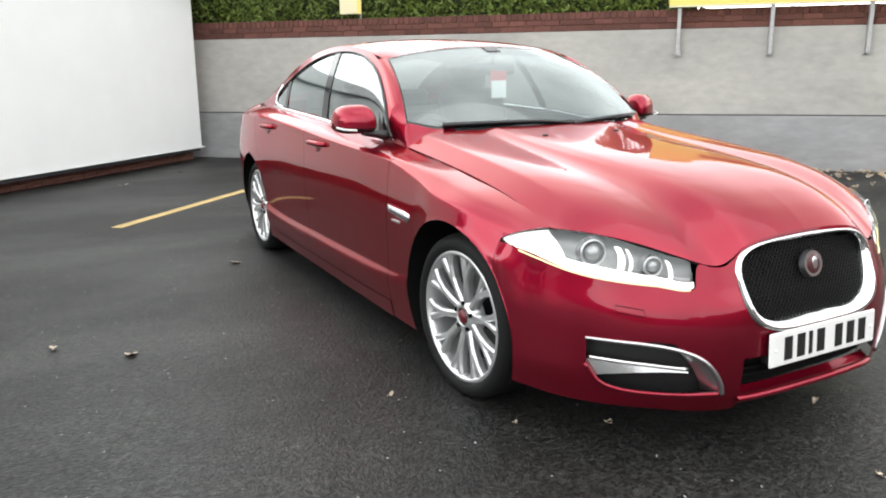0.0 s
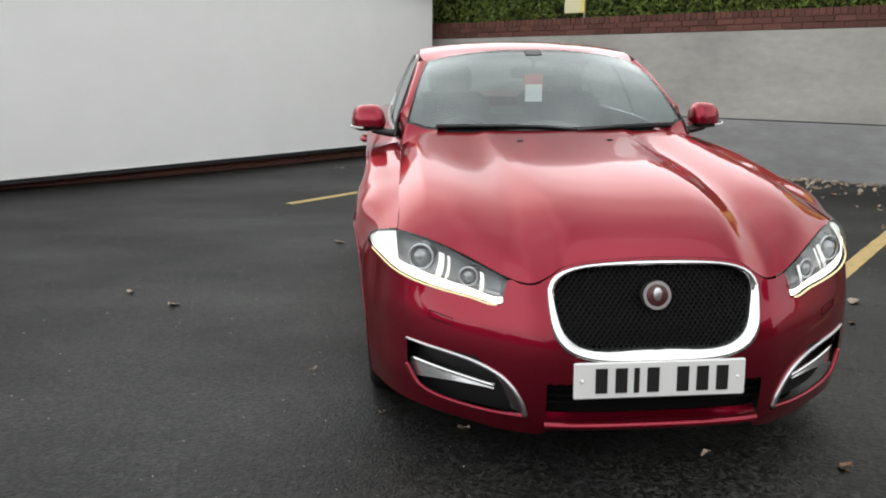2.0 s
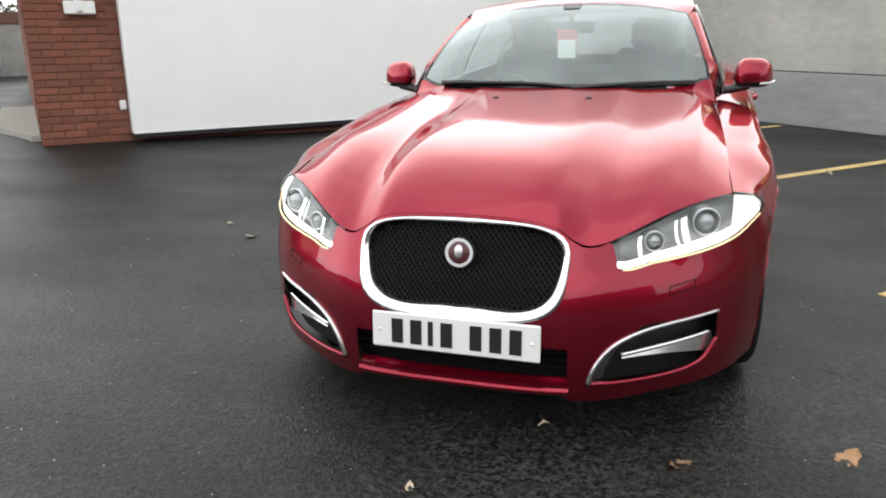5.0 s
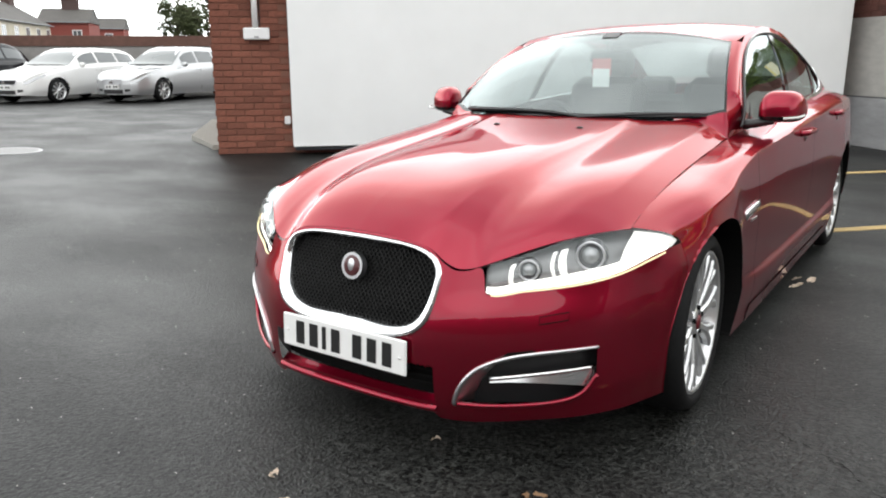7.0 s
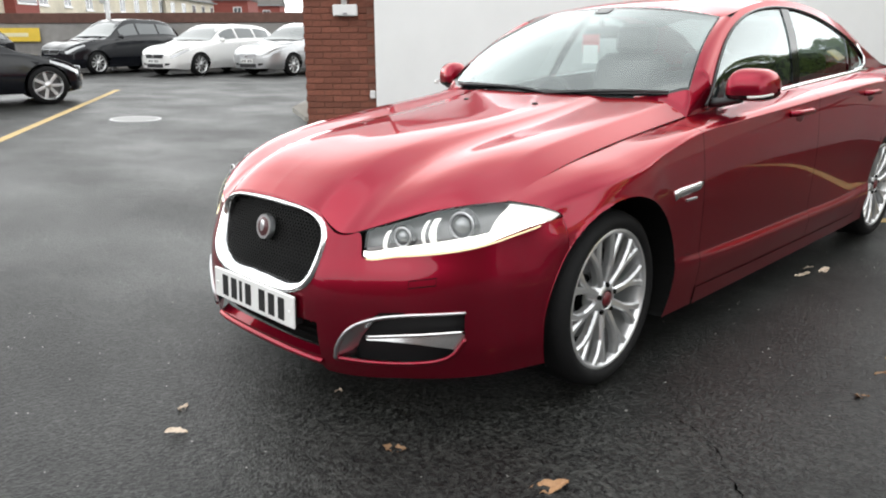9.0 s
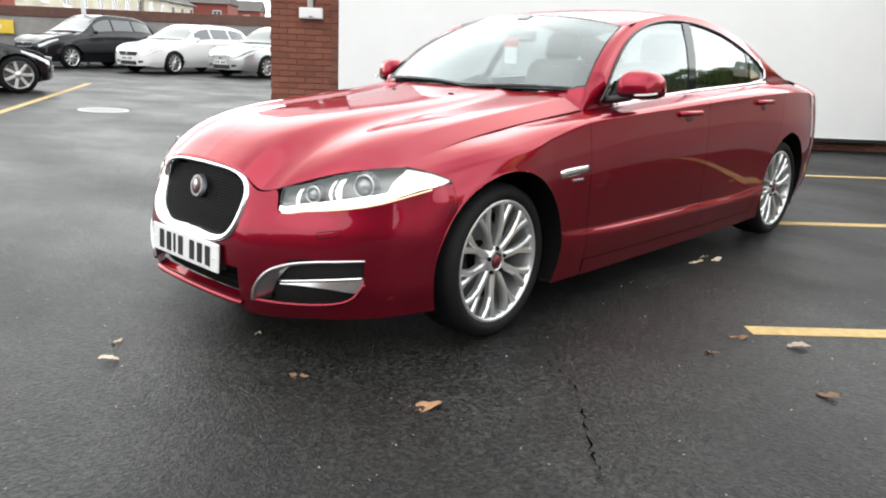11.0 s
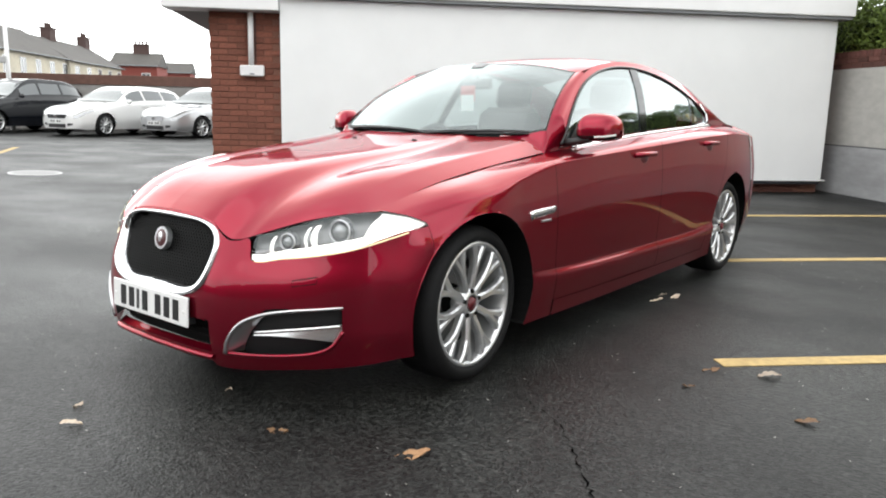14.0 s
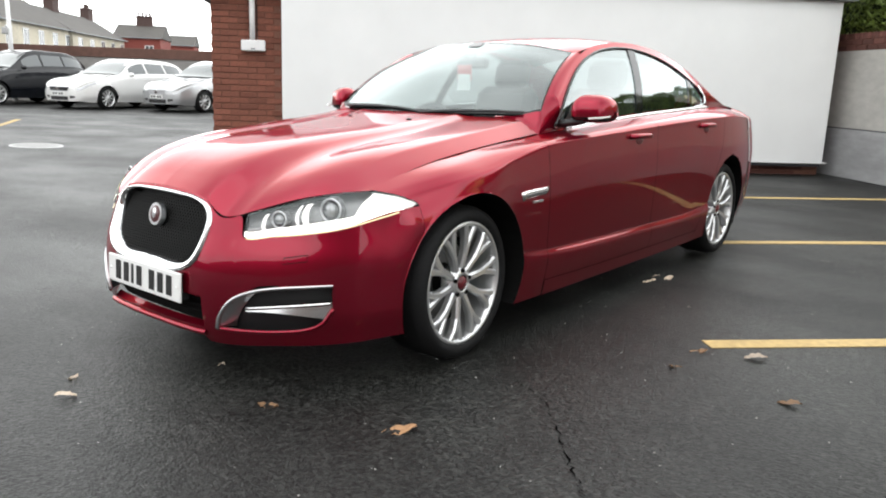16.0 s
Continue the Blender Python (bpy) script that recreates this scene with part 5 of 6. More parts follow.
for s in (1, -1):
    mirror = part("door_mirror", sheet(shell, steps(0, 1, 36), steps(0.002, 0.998, 24), s, lambda c: c.z > 0.977), PAINT, car, "red door mirror on a black stalk", smooth=True)
    part("lower_shell", sheet(shell, steps(0, 1, 36), steps(0.002, 0.998, 24), s, lambda c: c.z <= 0.979), GLOSSBLACK, mirror, "black lower shell", smooth=True)
    mline = [Vector((s * 0.905, 0.884, 0.970)), Vector((s * 0.936, 0.893, 0.972)), Vector((s * 0.960, 0.918, 0.975)), Vector((s * 0.974, 0.968, 0.980))]
    part("indicator", tube([tuple(along(mline, k / 12)) for k in range(13)], 0.0055, 8), INDICATOR, mirror, "white indicator strip", smooth=True)
    stalk = [Vector((s * 0.735, 0.915, 0.938)), Vector((s * 0.79, 0.922, 0.945)), Vector((s * 0.86, 0.930, 0.960))]
    part("stalk", tube([tuple(along(stalk, k / 8)) for k in range(9)], lambda k: 0.034 - 0.004 * k, 10, flat=0.62), BLACK, mirror, smooth=True)

# ---- wipers ----
for pts in (((-0.55, 0.705, 0.988), (-0.34, 0.64, 0.992), (-0.08, 0.613, 0.989), (0.10, 0.590, 0.975)), ((0.10, 0.583, 0.972), (0.28, 0.614, 0.984), (0.46, 0.668, 0.991), (0.63, 0.740, 0.990))):
    line = [tuple(along([Vector(p) for p in pts], k / 20)) for k in range(21)]
    wiper = part("wiper", tube(line, lambda k: 0.014 - 0.006 * k, 6, flat=0.8), BLACK, car)
part("scuttle", sheet(lambda u, q: (hood_back(abs(q)) + Vector((0, 0, -0.012))).lerp(SCREEN_LOW(abs(q)) + Vector((0, 0, -0.005)), u) if q >= 0 else Matrix.Diagonal((-1, 1, 1)) @ ((hood_back(-q) + Vector((0, 0, -0.012))).lerp(SCREEN_LOW(-q) + Vector((0, 0, -0.005)), u)), steps(0, 1, 3), steps(-0.95, 0.95, 30)), BLACK, car)

# ---- cabin inside ----
part("floor_tub", block(-0.66, 0.62, 0.22, 0.66, 3.2, 0.40), INTERIOR, car)
dash = bmesh.new()
box(dash, -0.66, 0.74, 0.55, 0.66, 1.06, 0.90, 0.05)
part("dashboard", dash, INTERIOR, car, "dark dashboard")
part("parcel_shelf", block(-0.58, 2.85, 0.92, 0.58, 3.32, 0.95, 0.01), INTERIOR, car)
part("headlining", sheet(lambda u, q: roof_at(0.03 + 0.94 * u, q * 0.95) + Vector((0, 0, -0.03)), steps(0, 1, 14), steps(-1, 1, 12)), INTERIOR, car)
wheel_m = Matrix.Translation((-0.36, 1.16, 0.83)) @ Euler((radians(65), 0, 0)).to_matrix().to_4x4()
steer = part("steering_wheel", tube([wheel_m @ Vector((0.18 * math.cos(a), 0.18 * math.sin(a), 0)) for a in steps(0, 2 * math.pi, 30)[:-1]], 0.016, 8, True), INTERIOR, car, smooth=True)
bm = bmesh.new()
box(bm, -0.17, -0.03, -0.02, 0.17, 0.03, 0.02, 0.01, wheel_m)
box(bm, -0.07, -0.07, -0.03, 0.07, 0.07, 0.03, 0.02, wheel_m)
part("hub_pad", bm, INTERIOR, steer)


def car_seat(x, y):
    bm = bmesh.new()
    box(bm, x - 0.25, y - 0.30, 0.42, x + 0.25, y + 0.25, 0.60, 0.05)
    seat = part("seat", bm, SEAT, car, "dark leather seat", smooth=False)
    bm = bmesh.new()
    box(bm, -0.25, -0.07, 0.0, 0.25, 0.07, 0.62, 0.06, Matrix.Translation((x, y + 0.24, 0.52)) @ Euler((radians(-18), 0, 0)).to_matrix().to_4x4())
    part("seat_back", bm, SEAT, seat)
    bm = bmesh.new()
    box(bm, -0.14, -0.045, 0.0, 0.14, 0.045, 0.19, 0.04, Matrix.Translation((x, y + 0.44, 1.10)) @ Euler((radians(-10), 0, 0)).to_matrix().to_4x4())
    part("headrest", bm, SEAT, seat)


car_seat(-0.37, 1.62)
car_seat(0.37, 1.62)
bm = bmesh.new()
box(bm, -0.62, 2.35, 0.42, 0.62, 2.85, 0.60, 0.05)
box(bm, -0.62, 2.78, 0.58, 0.62, 2.92, 0.98, 0.05)
part("rear_bench", bm, SEAT, car)
for x in (-0.36, 0.36):
    part("rear_headrest", block(x - 0.13, 2.84, 0.96, x + 0.13, 2.92, 1.10, 0.03), SEAT, car)
mir_m = Matrix.Translation((0.0, 1.16, 1.235)) @ Euler((radians(-8), 0, radians(-12))).to_matrix().to_4x4()
bm = bmesh.new()
box(bm, -0.12, -0.015, -0.03, 0.12, 0.015, 0.03, 0.012, mir_m)
rearview = part("rear_view_mirror", bm, BLACK, car)
part("mount", tube([(0.0, 1.17, 1.25), (0.0, 1.15, 1.31)], 0.012, 8), BLACK, rearview)
card = part("hanging_card", block(-0.06, 1.085, 1.14, 0.04, 1.087, 1.225), REDCARD, car, "red backed card hanging behind the windscreen")
part("paper", block(-0.055, 1.082, 1.085, 0.035, 1.0845, 1.175), PAPER, card, "white paper slip")

# ---- wheels ----
def road_wheel(yc, s):
    wheel = part("wheel", lathe([(-0.11, 0.20), (-0.115, RIM_R + 0.005), (-0.118, 0.285), (-0.105, 0.309), (-0.07, 0.3185), (0.0, TYRE_R), (0.07, 0.3185), (0.098, 0.309), (0.112, 0.29), (0.114, 0.272), (0.104, RIM_R + 0.004), (0.09, RIM_R - 0.004)], 64), RUBBER, car, "black low-profile tyre on silver multi-spoke alloy rim", smooth=True)
    wheel.matrix_local = Matrix.Translation((s * 0.768, yc, HUB_Z)) @ pose(0, 0, 0, 0, 0, (0 if s > 0 else 180) + (3 if yc == 0 else 0))
    part("rim", lathe([(0.100, RIM_R + 0.004), (0.106, RIM_R - 0.004), (0.102, RIM_R - 0.012), (0.085, RIM_R - 0.018), (-0.08, RIM_R - 0.03), (-0.1, RIM_R - 0.02)], 64), ALLOY, wheel, smooth=True)
    part("barrel_back", lathe([(-0.02, 0.0), (-0.02, 0.2), (-0.06, RIM_R - 0.03)], 40), DARK, wheel)
    part("brake_disc", lathe([(-0.015, 0.07), (-0.012, 0.16), (-0.016, 0.165), (-0.02, 0.07)], 40), DISC, wheel)
    for k in range(10):
        a0 = 2 * math.pi * k / 10 + 0.15
        bm = bmesh.new()

        def rib(points, half):
            prev = None
            for (r, da, dx), h in zip(points, half):
                a = a0 + da
                d, n = Vector((0, math.cos(a), math.sin(a))), Vector((0, -math.sin(a), math.cos(a)))
                c = d * r + Vector((dx, 0, 0))
                now = [bm.verts.new(c + n * h * k1 + Vector((k2, 0, 0))) for k1, k2 in ((-1, -0.03), (-1, -0.008), (-0.55, 0.0), (0.55, 0.0), (1, -0.008), (1, -0.03))]
                if prev:
                    for i in range(5):
                        bm.faces.new((prev[i], prev[i + 1], now[i + 1], now[i]))
                prev = now
        rib([(0.05, 0.0, 0.082), (0.11, 0.0, 0.090), (0.15, -0.015, 0.094), (0.20, -0.085, 0.098), (0.243, -0.155, 0.098)], (0.016, 0.015, 0.013, 0.012, 0.017))
        rib([(0.11, 0.0, 0.089), (0.15, 0.03, 0.093), (0.20, 0.085, 0.097), (0.243, 0.125, 0.098)], (0.013, 0.012, 0.012, 0.017))
        bmesh.ops.recalc_face_normals(bm, faces=bm.faces)
        part("spoke", bm, ALLOY, wheel)
    part("hub", lathe([(0.03, 0.07), (0.08, 0.062), (0.088, 0.045), (0.09, 0.036), (0.086, 0.034)], 36), ALLOY, wheel, smooth=True)
    part("centre_cap", lathe([(0.084, 0.028), (0.094, 0.024), (0.096, 0.0)], 28), BADGERED, wheel, "dark red centre cap", smooth=True)
    for k in range(5):
        a = 2 * math.pi * k / 5 + 0.3
        part("wheel_nut", lathe([(0.07, 0.010), (0.092, 0.009), (0.093, 0.0)], 8, centre=(0, 0.052 * math.cos(a), 0.052 * math.sin(a))), DARK, wheel)
    return wheel


for yc in (0.0, AXLE):
    for s in (1, -1):
        road_wheel(yc, s)

# the body narrows toward the rear, to fit the camera's view of the tail
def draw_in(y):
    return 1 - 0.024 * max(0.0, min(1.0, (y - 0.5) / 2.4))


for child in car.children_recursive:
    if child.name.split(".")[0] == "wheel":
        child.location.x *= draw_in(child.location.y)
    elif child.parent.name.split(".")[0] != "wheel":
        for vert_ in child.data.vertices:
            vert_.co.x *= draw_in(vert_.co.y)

# ---- other parked cars: x to their left, y to the rear, front axle at y = 0 ----
def parked_car(m, label, paint, wheelbase, front, rear, half, hood_z, belt_z, roof_z, wheel_r, estate, lamp_z=0.66, spokes=10, grille_w=0.4, grille_mat=None):
    c = thing("parked_car", m, label, "car", "parked cars")
    y0, y1 = -front, wheelbase + rear
    cowl, top0 = 0.48, 1.28
    top1 = y1 - (0.55 if estate else 1.55)
    tail = y1 - (0.10 if estate else 0.75)
    ys_t = (y0, y0 + 0.12, y0 + 0.5, cowl, top0, (top0 + top1) / 2, top1, tail, y1)
    if estate:
        zs_t = (hood_z - 0.29, hood_z - 0.18, hood_z - 0.05, belt_z + 0.02, roof_z - 0.05, roof_z, roof_z - 0.11, belt_z + 0.08, belt_z - 0.06)
    else:
        zs_t = (hood_z - 0.29, hood_z - 0.18, hood_z - 0.05, belt_z + 0.02, roof_z - 0.05, roof_z, roof_z - 0.1, belt_z + 0.10, belt_z + 0.02)

    def top_z(y):
        return curve_at(ys_t, zs_t, y)

    def wide(y):
        return half * curve_at((y0, y0 + 0.05, y0 + 0.16, y0 + 0.45, 0.2, wheelbase, y1 - 0.4, y1 - 0.05, y1), (0.62, 0.74, 0.84, 0.94, 1.0, 1.0, 0.96, 0.84, 0.7), y)

    def belt_at(y):
        return min(top_z(y) - 0.012, curve_at((y0, y0 + 0.3, cowl, wheelbase, y1), (hood_z - 0.32, hood_z - 0.17, belt_z - 0.03, belt_z + 0.06, belt_z - 0.02), y))

    def rail_frac(y):
        return curve_at((y0, cowl - 0.2, cowl + 0.1, top0, top1, tail, y1), (0.92, 0.90, 0.86, 0.68, 0.68, 0.78, 0.86), y)

    def skin(y, v):
        w, b, t = wide(y), belt_at(y), top_z(y)
        lo = 0.20 + 0.03 * smooth_step(0.3, 0.0, y - y0)
        side = b + (t - b) * 0.90
        k = ((w * 0.93, lo), (w, lo + (b - lo) * 0.3), (w, lo + (b - lo) * 0.62), (w * 0.975, b - 0.06), (w * 0.925, b), (w * rail_frac(y), side), (w * 0.45, t - 0.008), (0.0, t))
        n = len(k) - 1
        i = min(n - 1, int(v * n))
        f = v * n - i
        p = along([(a, 0, z) for a, z in k], v) if i not in (4,) else Vector((k[4][0] + (k[5][0] - k[4][0]) * f, 0, k[4][1] + (k[5][1] - k[4][1]) * f))
        return Vector((p.x, y, p.z))

    R = wheel_r + 0.045

    def clear(q):
        return min(math.hypot(q.y - yc, q.z - wheel_r) for yc in (0, wheelbase)) > R - 0.015 or q.x < half * 0.6

    def trim(q):
        for yc in (0, wheelbase):
            d = Vector((0, q.y - yc, q.z - wheel_r))
            if 1e-4 < d.length < R and q.x > half * 0.6:
                d = d.normalized() * R
                return Vector((q.x, yc + d.y, wheel_r + d.z))
        return q

    def on_nose(x, z, out=0.004):
        """A point of the bowed bumper face."""
        return Vector((x, y0 - 0.11 * math.cos(math.pi * min(1.0, abs(x) / wide(y0)) / 2) - out, z))

    ys = steps(y0, y1, 90)
    for s in (1, -1):
        part("body", sheet(skin, ys, steps(0, 1, 42), s, clear, trim), paint, c, smooth=True)
        for nm, a0, a1 in (("front_side_window", 0.95, 1.62), ("rear_side_window", 1.70, 2.45), ("quarter_window", 2.52, min(tail - 0.25, 3.2))):
            if a1 > a0 + 0.1:
                part(nm, sheet(lambda u, v: skin(a0 + (a1 - a0) * u, (4.12 + 0.70 * v * min(1, max(0.05, (top_z(a0 + (a1 - a0) * u) - belt_z) / 0.3))) / 7) + Vector((0.008, 0, 0.003)), steps(0, 1, 8), steps(0, 1, 5), s), CARSIDE, c, smooth=True)
        hl = part("headlamp", sheet(lambda u, v: skin(y0 + 0.01 + 0.50 * u, (2.75 + (1.25 - 0.55 * u) * v + 0.35 * u) / 7) + Vector((0.006, -0.008, 0.004)), steps(0, 1, 10), steps(0, 1, 5), s), LAMPWHITE, c, smooth=True)
        part("fog_recess", sheet(lambda u, v: on_nose(half * (0.42 + 0.17 * u), 0.30 + 0.03 * u + (0.08 - 0.03 * u) * v), steps(0, 1, 6), steps(0, 1, 3), s), BLACK, c)
        bm = bmesh.new()
        bmesh.ops.create_uvsphere(bm, u_segments=14, v_segments=8, radius=1, matrix=Matrix.Translation((s * (half + 0.07), 0.85, belt_z + 0.05)) @ Matrix.Diagonal((0.11, 0.06, 0.07, 1)))
        part("door_mirror", bm, paint, c, smooth=True)
        for y in (1.66,):
            part("door_seam", block(s * (half * 0.99 - 0.002), y - 0.004, 0.32, s * (half * 1.003), y + 0.004, belt_z - 0.08), DARK, c)
        for y in (1.45, 2.35):
            part("handle", block(s * (half * 0.985), y, belt_z - 0.11, s * (half * 1.0 + 0.02), y + 0.18, belt_z - 0.085, 0.006), paint, c)
        for yc in (0, wheelbase):
            w = part("wheel", lathe([(-0.1, wheel_r * 0.6), (-0.1, wheel_r * 0.93), (-0.07, wheel_r), (0.07, wheel_r), (0.1, wheel_r * 0.93), (0.1, wheel_r * 0.74)], 32), RUBBER, c, smooth=True)
            w.matrix_local = Matrix.Translation((s * (half - 0.12), yc, wheel_r)) @ (Matrix() if s > 0 else pose(0, 0, 0, 0, 0, 180))
            part("rim", lathe([(0.1, wheel_r * 0.74), (0.085, wheel_r * 0.70), (0.04, wheel_r * 0.66)], 32), ALLOY, w, smooth=True)
            part("rim_back", lathe([(0.0, 0.0), (0.0, wheel_r * 0.7)], 24), DISC, w)
            for k in range(spokes):
                bm = bmesh.new()
                box(bm, 0.05, -0.19 / spokes, 0.0, 0.085, 0.19 / spokes, wheel_r * 0.71, 0.008, Euler((2 * math.pi * k / spokes + 0.2, 0, 0)).to_matrix().to_4x4())
                part("spoke", bm, ALLOY, w)
            part("hub", lathe([(0.04, wheel_r * 0.2), (0.09, wheel_r * 0.17), (0.092, 0)], 20), ALLOY, w, smooth=True)
            bm = bmesh.new()
            box(bm, s * (half - 0.28), yc - R, wheel_r, s * (half - 0.26), yc + R, wheel_r + R)
            part("wheel_well", bm, DARK, c)
    part("windscreen", sheet(lambda u, q: (lambda p: Vector((p.x * q, p.y - 0.006, p.z + 0.012 + 0.02 * (1 - q * q))))(skin(cowl + 0.05 + (top0 - cowl - 0.10) * u, 5.05 / 7)), steps(0, 1, 12), steps(-1, 1, 14)), CARGLASS, c, smooth=True)
    part("rear_window", sheet(lambda u, q: (lambda p: Vector((p.x * q, p.y + 0.006, p.z + 0.012 + 0.02 * (1 - q * q))))(skin(top1 + 0.1 + (tail - top1 - 0.15) * u, 5.05 / 7)), steps(0, 1, 8), steps(-1, 1, 10)), CARGLASS, c, smooth=True)
    zg = lamp_z - 0.11
    g = part("grille", sheet(lambda q, v: on_nose(grille_w * q * (0.82 + 0.18 * v), zg - 0.06 + 0.12 * v), steps(-1, 1, 14), steps(0, 1, 4)), grille_mat or BLACK, c, smooth=True)
    part("grille_frame", tube([on_nose(grille_w * q * (0.82 + 0.18 * v), zg - 0.06 + 0.12 * v, 0.006) for q, v in [(k / 5, 0) for k in range(-5, 6)] + [(k / 5, 1) for k in range(5, -6, -1)]], 0.008, 6, True), SATIN, g, smooth=True)
    for k in range(3):
        part("grille_bar", tube([on_nose(grille_w * q * 0.88, zg - 0.03 + 0.03 * k, 0.008) for q in steps(-1, 1, 10)], 0.004, 5), SATIN if grille_mat else BLACK, g)
    part("grille_badge", block(-0.05, y0 - 0.13, zg - 0.04, 0.05, y0 - 0.115, zg + 0.04, 0.01), CHROME, g)
    for s in (1, -1):
        part("nose", sheet(lambda u, v: Matrix.Diagonal((1 - u, 1, 1)) @ skin(y0, v) + Vector((0, -0.11 * math.sin(u * math.pi / 2), 0)), steps(0, 1, 14), steps(0, 1, 20), s), paint, c, smooth=True)
    part("lower_intake", sheet(lambda q, v: on_nose(half * 0.36 * q, 0.25 + 0.11 * v), steps(-1, 1, 12), steps(0, 1, 3)), BLACK, c)
    plate_ = part("number_plate", block(-0.24, y0 - 0.120, 0.385, 0.24, y0 - 0.096, 0.49, 0.004), PLATEWHITE, c)
    for x in (-0.16, -0.06, 0.08, 0.17):
        part("character_bar", block(x - 0.03, y0 - 0.123, 0.41, x + 0.03, y0 - 0.1205, 0.465), INK, plate_)
    part("underbody", block(-half * 0.8, y0 + 0.2, 0.2, half * 0.8, y1 - 0.2, 0.34), DARK, c)
    return c


def stand(u, v, heading, side_x):
    """The pose for a front wheel that meets the ground at (u, v) of the lot."""
    turn = pose(0, 0, 0, 0, 0, heading + 90)
    off = turn @ Vector((side_x, 0, 0))
    return LOT @ pose(u - off.x, v - off.y, 0, 0, 0, heading + 90)


parked_car(stand(-6.95, 20.4, -120, 0.82), "white estate car with dark grille parked by the wall", WHITEPAINT, 2.78, 0.86, 0.99, 0.93, 0.90, 0.97, 1.48, 0.325, True, lamp_z=0.68)
parked_car(stand(-4.15, 20.2, -122, 0.80), "silver estate car parked by the boundary wall", SILVERPAINT, 2.71, 0.92, 1.14, 0.91, 0.90, 0.97, 1.51, 0.32, True, lamp_z=0.68, spokes=9, grille_w=0.34, grille_mat=SATIN)
parked_car(stand(-10.35, 21.3, -120, 0.82), "black tall family car parked by the boundary wall", BLACKPAINT, 2.69, 0.88, 0.95, 0.92, 1.02, 1.08, 1.66, 0.345, True, lamp_z=0.8)
parked_car(stand(-15.6, 20.6, -120, 0.8), "dark hatchback car parked by the boundary wall", BLACKPAINT, 2.6, 0.88, 0.8, 0.9, 0.93, 0.98, 1.5, 0.32, True, lamp_z=0.7)
parked_car(stand(-6.95, 11.0, 34, -0.80), "black saloon car with silver wheels parked in a bay", BLACKPAINT, 2.76, 0.58, 1.0, 0.91, 0.88, 0.94, 1.44, 0.335, False, lamp_z=0.68, spokes=7)

# ---- fallen leaves, grit, cracks ----
def fallen_leaf(x, y, length, turn, material, seed):
    rnd = random.Random(seed)
    bm = bmesh.new()
    n = 9
    top, spine, low = [], [], []
    for i in range(n + 1):
        t = i / n
        w = length * 0.26 * math.sin(math.pi * min(1, t * 1.02)) ** 0.7 * (1 + 0.2 * math.sin(i * 2.3 + seed)) + 0.0008
        z = 0.006 + 0.01 * math.sin(t * 3 + seed)
        p = length * (t - 0.5)
        spine.append(bm.verts.new((p, 0.06 * length * math.sin(2 * t), z)))
        top.append(bm.verts.new((p, w + 0.06 * length * math.sin(2 * t), z + 0.010 * rnd.uniform(0.1, 1))))
        low.append(bm.verts.new((p, -w + 0.06 * length * math.sin(2 * t), z + 0.008 * rnd.uniform(0.1, 1))))
    for i in range(n):
        bm.faces.new((spine[i], spine[i + 1], top[i + 1], top[i]))
        bm.faces.new((low[i], low[i + 1], spine[i + 1], spine[i]))
    ob = part("fallen_leaf", bm, material)
    ob.matrix_world = pose(x, y, 0, 0, 0, turn)
    pale = material is LEAFPALE
    return tagged(ob, "pale curled fallen leaf lying on tarmac" if pale else "brown curled fallen leaf lying on tarmac", "leaf", "fallen leaves")


for k, (x, y, s, turn, pale) in enumerate((
        (0.665, -0.850, 0.075, 30, 0), (1.13, -0.678, 0.115, 48, 0), (2.03, 0.47, 0.085, 0, 0), (1.78, 0.885, 0.1, 35, 1),
        (0.106, -1.288, 0.07, 60, 1), (-1.945, 1.06, 0.1, 70, 1), (1.56, 0.545, 0.06, 50, 0), (1.56, 0.80, 0.08, 40, 0), (0.87, 1.80, 0.08, 40, 1),
        (0.24, -0.745, 0.035, 10, 1), (-2.25, 1.30, 0.06, 80, 1), (-1.14, 2.55, 0.1, 20, 1), (-0.54, -0.50, 0.05, 20, 1), (-1.38, 7.0, 0.12, 0, 1),
        (0.92, 1.97, 0.08, 70, 1), (3.4, 4.7, 0.13, 20, 1), (3.9, 4.6, 0.12, 70, 0), (3.2, 3.9, 0.11, 100, 1), (2.9, 4.9, 0.1, 10, 0),
        (-0.047, -1.19, 0.045, 100, 1), (4.4, 4.4, 0.13, 50, 1), (4.7, 3.9, 0.12, 5, 0), (5.3, 3.6, 0.13, 30, 1), (2.6, 5.3, 0.1, 60, 1), (-0.6, 7.9, 0.1, 30, 0),
        (-0.83, -0.34, 0.03, 30, 1), (-1.12, 0.09, 0.035, 10, 1), (0.84, 1.94, 0.06, 15, 1))):
    fallen_leaf(x, y, s, turn, LEAFPALE if pale else LEAFDRY, k + 3)


def litter_point(rnd):
    v = rnd.uniform(-9, 2.2)
    return Vector((WALL_U - 0.06 - abs(rnd.gauss(0, 0.14 if rnd.random() < 0.6 else 0.9)), v, rnd.uniform(0.004, 0.03))), Vector((0, 0, 1.5))


litter = leaf_cloud("leaf_litter", 900, litter_point, 0.055, LEAFPALE, "pale dead leaves drifted along the wall foot", "leaf litter", 21)
litter.matrix_world = LOT


def grit_point(rnd):
    a, r = rnd.uniform(0, 2 * math.pi), 0.6 + 4.5 * math.sqrt(rnd.random())
    return Vector((0.3 + r * math.cos(a), -0.4 + r * math.sin(a), 0.004)), Vector((0, 0, 2))


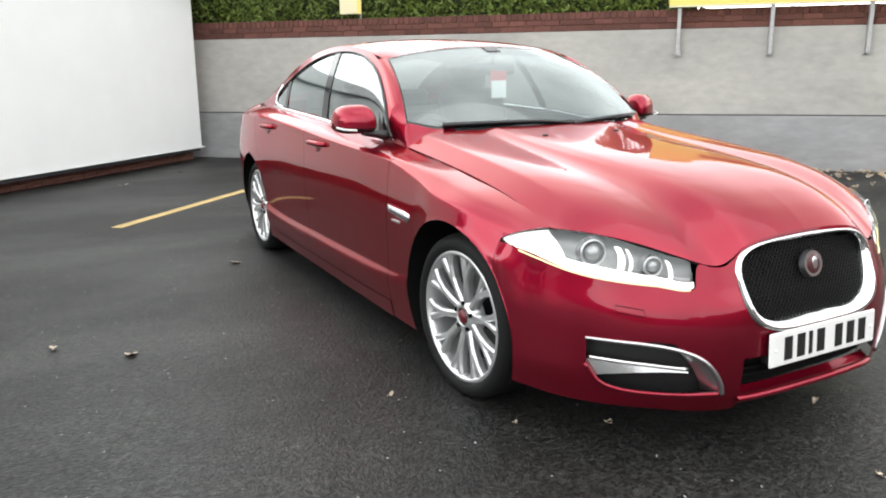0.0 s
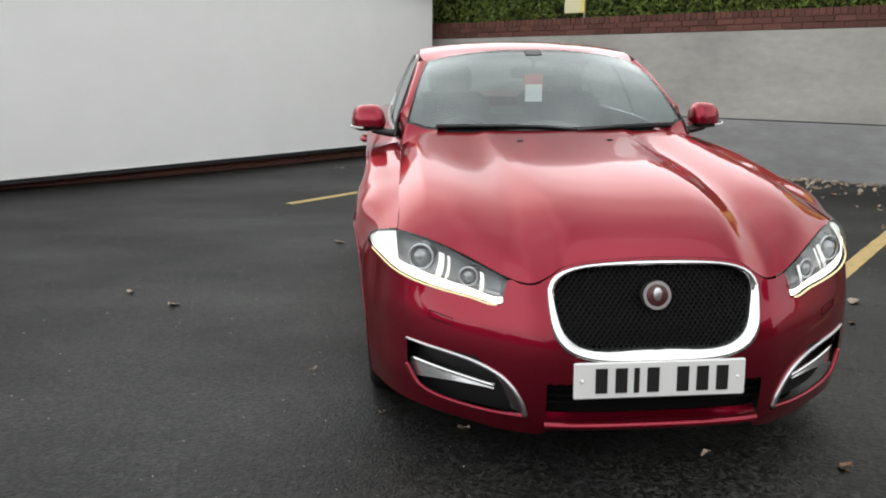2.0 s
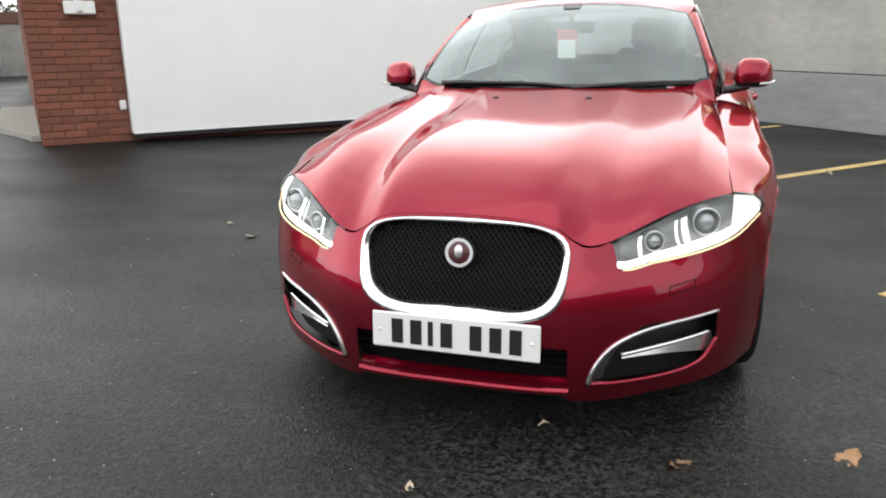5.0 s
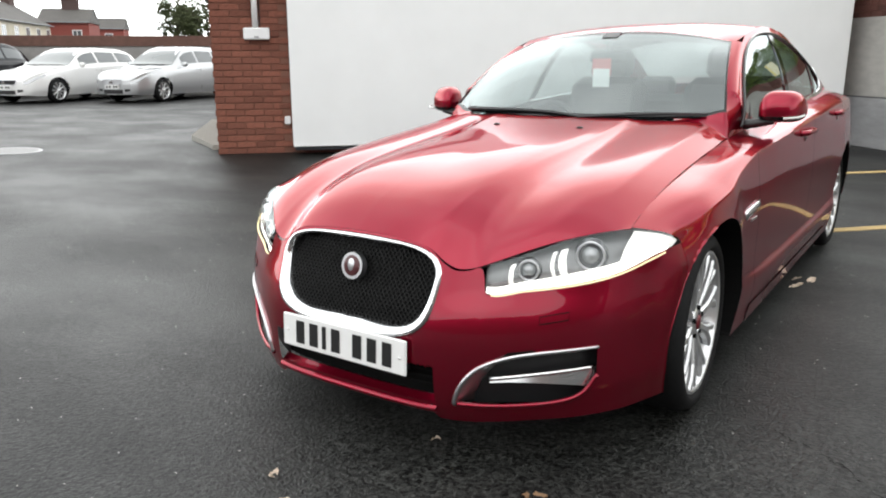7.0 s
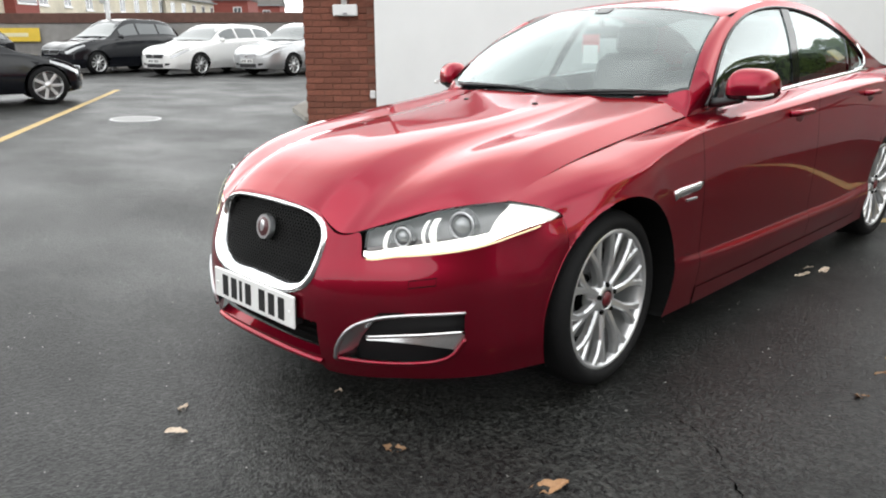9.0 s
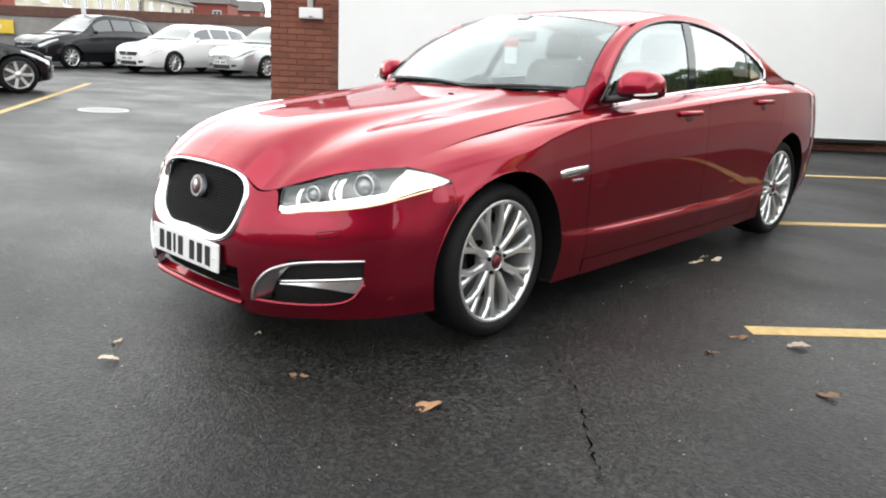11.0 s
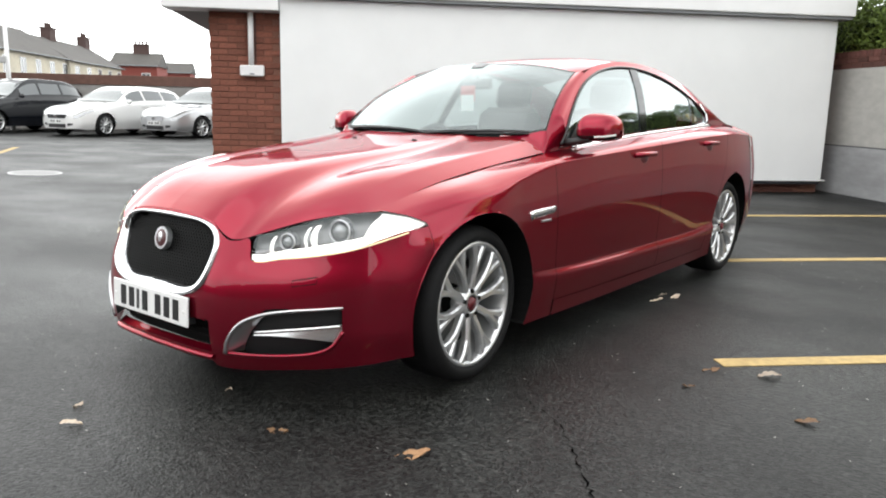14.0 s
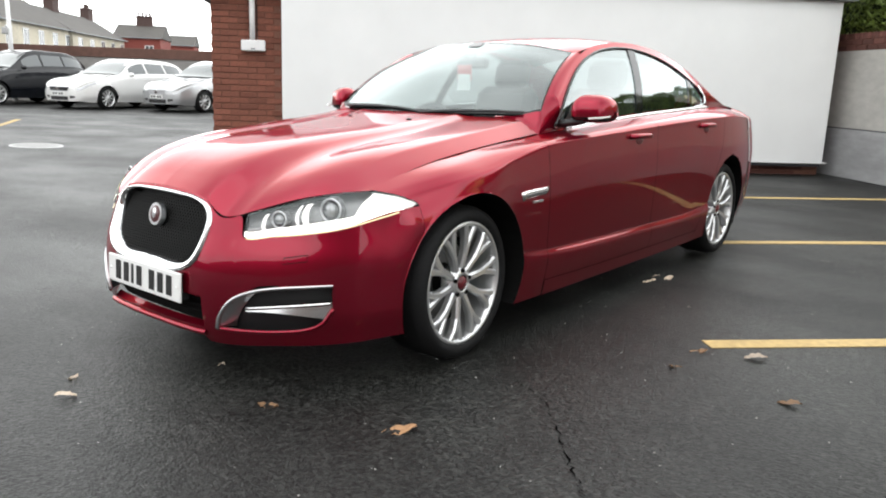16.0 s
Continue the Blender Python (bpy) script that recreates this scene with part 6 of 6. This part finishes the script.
leaf_cloud("grit", 2600, grit_point, 0.006, SPECK, "pale specks of grit scattered on tarmac", "grit", 33)

bm = bmesh.new()
rnd = random.Random(4)
line = [Vector((1.06, 0.01, 0)), Vector((1.18, -0.05, 0)), Vector((1.31, -0.115, 0)), Vector((1.36, -0.155, 0)), Vector((1.45, -0.235, 0)), Vector((1.58, -0.395, 0)), Vector((1.69, -0.53, 0)), Vector((1.79, -0.64, 0))]
prev = None
for i in range(60):
    t = i / 59
    p = along(line, t) + Vector((rnd.uniform(-0.012, 0.012), rnd.uniform(-0.012, 0.012), 0.003))
    w = (0.0005 + 0.0034 * rnd.random() ** 2) * (0.35 + 0.8 * t)
    now = (bm.verts.new(p + Vector((w, w, 0))), bm.verts.new(p - Vector((w, w, 0))))
    if prev:
        bm.faces.new((prev[0], prev[1], now[1], now[0]))
    prev = now
tagged(part("tarmac_crack", bm, CRACK), "thin dark crack in the tarmac", "crack", kind="structure")

# ---- bricks, one by one ----
def brick_mesh(length, height, deep, seed):
    rnd = random.Random(seed)
    bm = block(-length / 2, -deep, -height / 2, length / 2, 0, height / 2, 0.004)
    for v in bm.verts:
        v.co += Vector((rnd.uniform(-1, 1), rnd.uniform(-1, 1), rnd.uniform(-1, 1))) * 0.0016
    me = bpy.data.meshes.new("brick")
    bm.to_mesh(me)
    bm.free()
    return me


def lay(parent, mesh, m, material):
    if not mesh.materials:
        mesh.materials.append(material)
    ob = new("brick", mesh)
    ob.parent = parent
    ob.matrix_local = m
    return ob


STRETCH = [brick_mesh(0.215, 0.065, 0.012, i) for i in range(4)]
HALF = [brick_mesh(0.1, 0.065, 0.012, i + 9) for i in range(2)]
THREE_QUARTER = brick_mesh(0.14, 0.065, 0.012, 14)
rnd = random.Random(12)
for row in range(29):
    z = 0.04 + 0.0765 * row
    x = -1.60 + (0.1125 if row % 2 else 0)
    if row % 2:
        lay(pillar, rnd.choice(HALF), pose(-1.545, BRICK_V, z), BRICK)
    while x + 0.2 < -0.70:
        lay(pillar, rnd.choice(STRETCH), pose(x + 0.11, BRICK_V + rnd.uniform(-0.002, 0.002), z), BRICK)
        x += 0.225
    if not row % 2:
        lay(pillar, THREE_QUARTER, pose(-0.79, BRICK_V, z), BRICK)

def brick_field(name, parent, cells, size, material, m):
    """Bricks too many or too far to pick apart, as one mesh."""
    verts, faces = [], []
    l, h, d = size
    for x, y, z in cells:
        i = len(verts)
        for dx in (-l / 2, l / 2):
            for dy in (-d, 0.0):
                for dz in (-h / 2, h / 2):
                    verts.append(tuple(m @ Vector((x + dx, y + dy, z + dz))))
        faces += [(i, i + 1, i + 3, i + 2), (i, i + 4, i + 5, i + 1), (i + 4, i + 6, i + 7, i + 5), (i + 1, i + 5, i + 7, i + 3), (i, i + 2, i + 6, i + 4)]
    me = bpy.data.meshes.new(name)
    me.from_pydata(verts, [], faces)
    me.materials.append(material)
    ob = new(name, me)
    ob.parent = parent
    return tagged(ob, kind="stuff")


brick_field("side_bricks", bpy.data.objects["wall_building"], [(0.12 + 0.225 * i + (0.1125 if r % 2 else 0), 0, 0.04 + 0.0765 * r) for r in range(29) for i in range(24)],
            (0.215, 0.065, 0.01), BRICK, pose(-1.6, 6.72 + 5.5, 0, 0, 0, -90))
brick_field("plinth_bricks", plinth, [(-0.57 + 0.225 * i + (0.1125 if r else 0), BRICK_V - 0.02, 0.02 + 0.0765 * r) for r in range(2) for i in range(32)],
            (0.215, 0.062, 0.01), BRICKDARK, Matrix())
# coping: two courses and a row of bricks on edge
FACE = pose(WALL_U + 0.012, 0, 0, 0, 0, -90)
EDGE = [brick_mesh(0.066, 0.085, 0.014, i + 20) for i in range(4)]
STRETCH2 = [brick_mesh(0.215, 0.065, 0.014, i + 30) for i in range(4)]
v = 6.85
while v > -3.3:
    for r in range(2):
        if v - 0.112 * r > -3.3:
            lay(coping, rnd.choice(STRETCH2), pose(WALL_U + 0.012 + rnd.uniform(-0.002, 0.002), v - 0.112 * r, 1.783 + 0.0745 * r, 0, 0, -90), BRICKDARK)
    v -= 0.225
v = 6.95
while v > -3.3:
    lay(coping, rnd.choice(EDGE), pose(WALL_U + 0.010 + rnd.uniform(-0.003, 0.003), v, 1.937 + rnd.uniform(-0.003, 0.003), 0, 0, -90), BRICKDARK)
    v -= 0.0755
brick_field("far_coping_bricks", coping, [(3.5 + 0.225 * i, 0, 1.783 + 0.0745 * r) for r in range(3) for i in range(60)], (0.215, 0.065, 0.012), BRICKDARK, FACE)
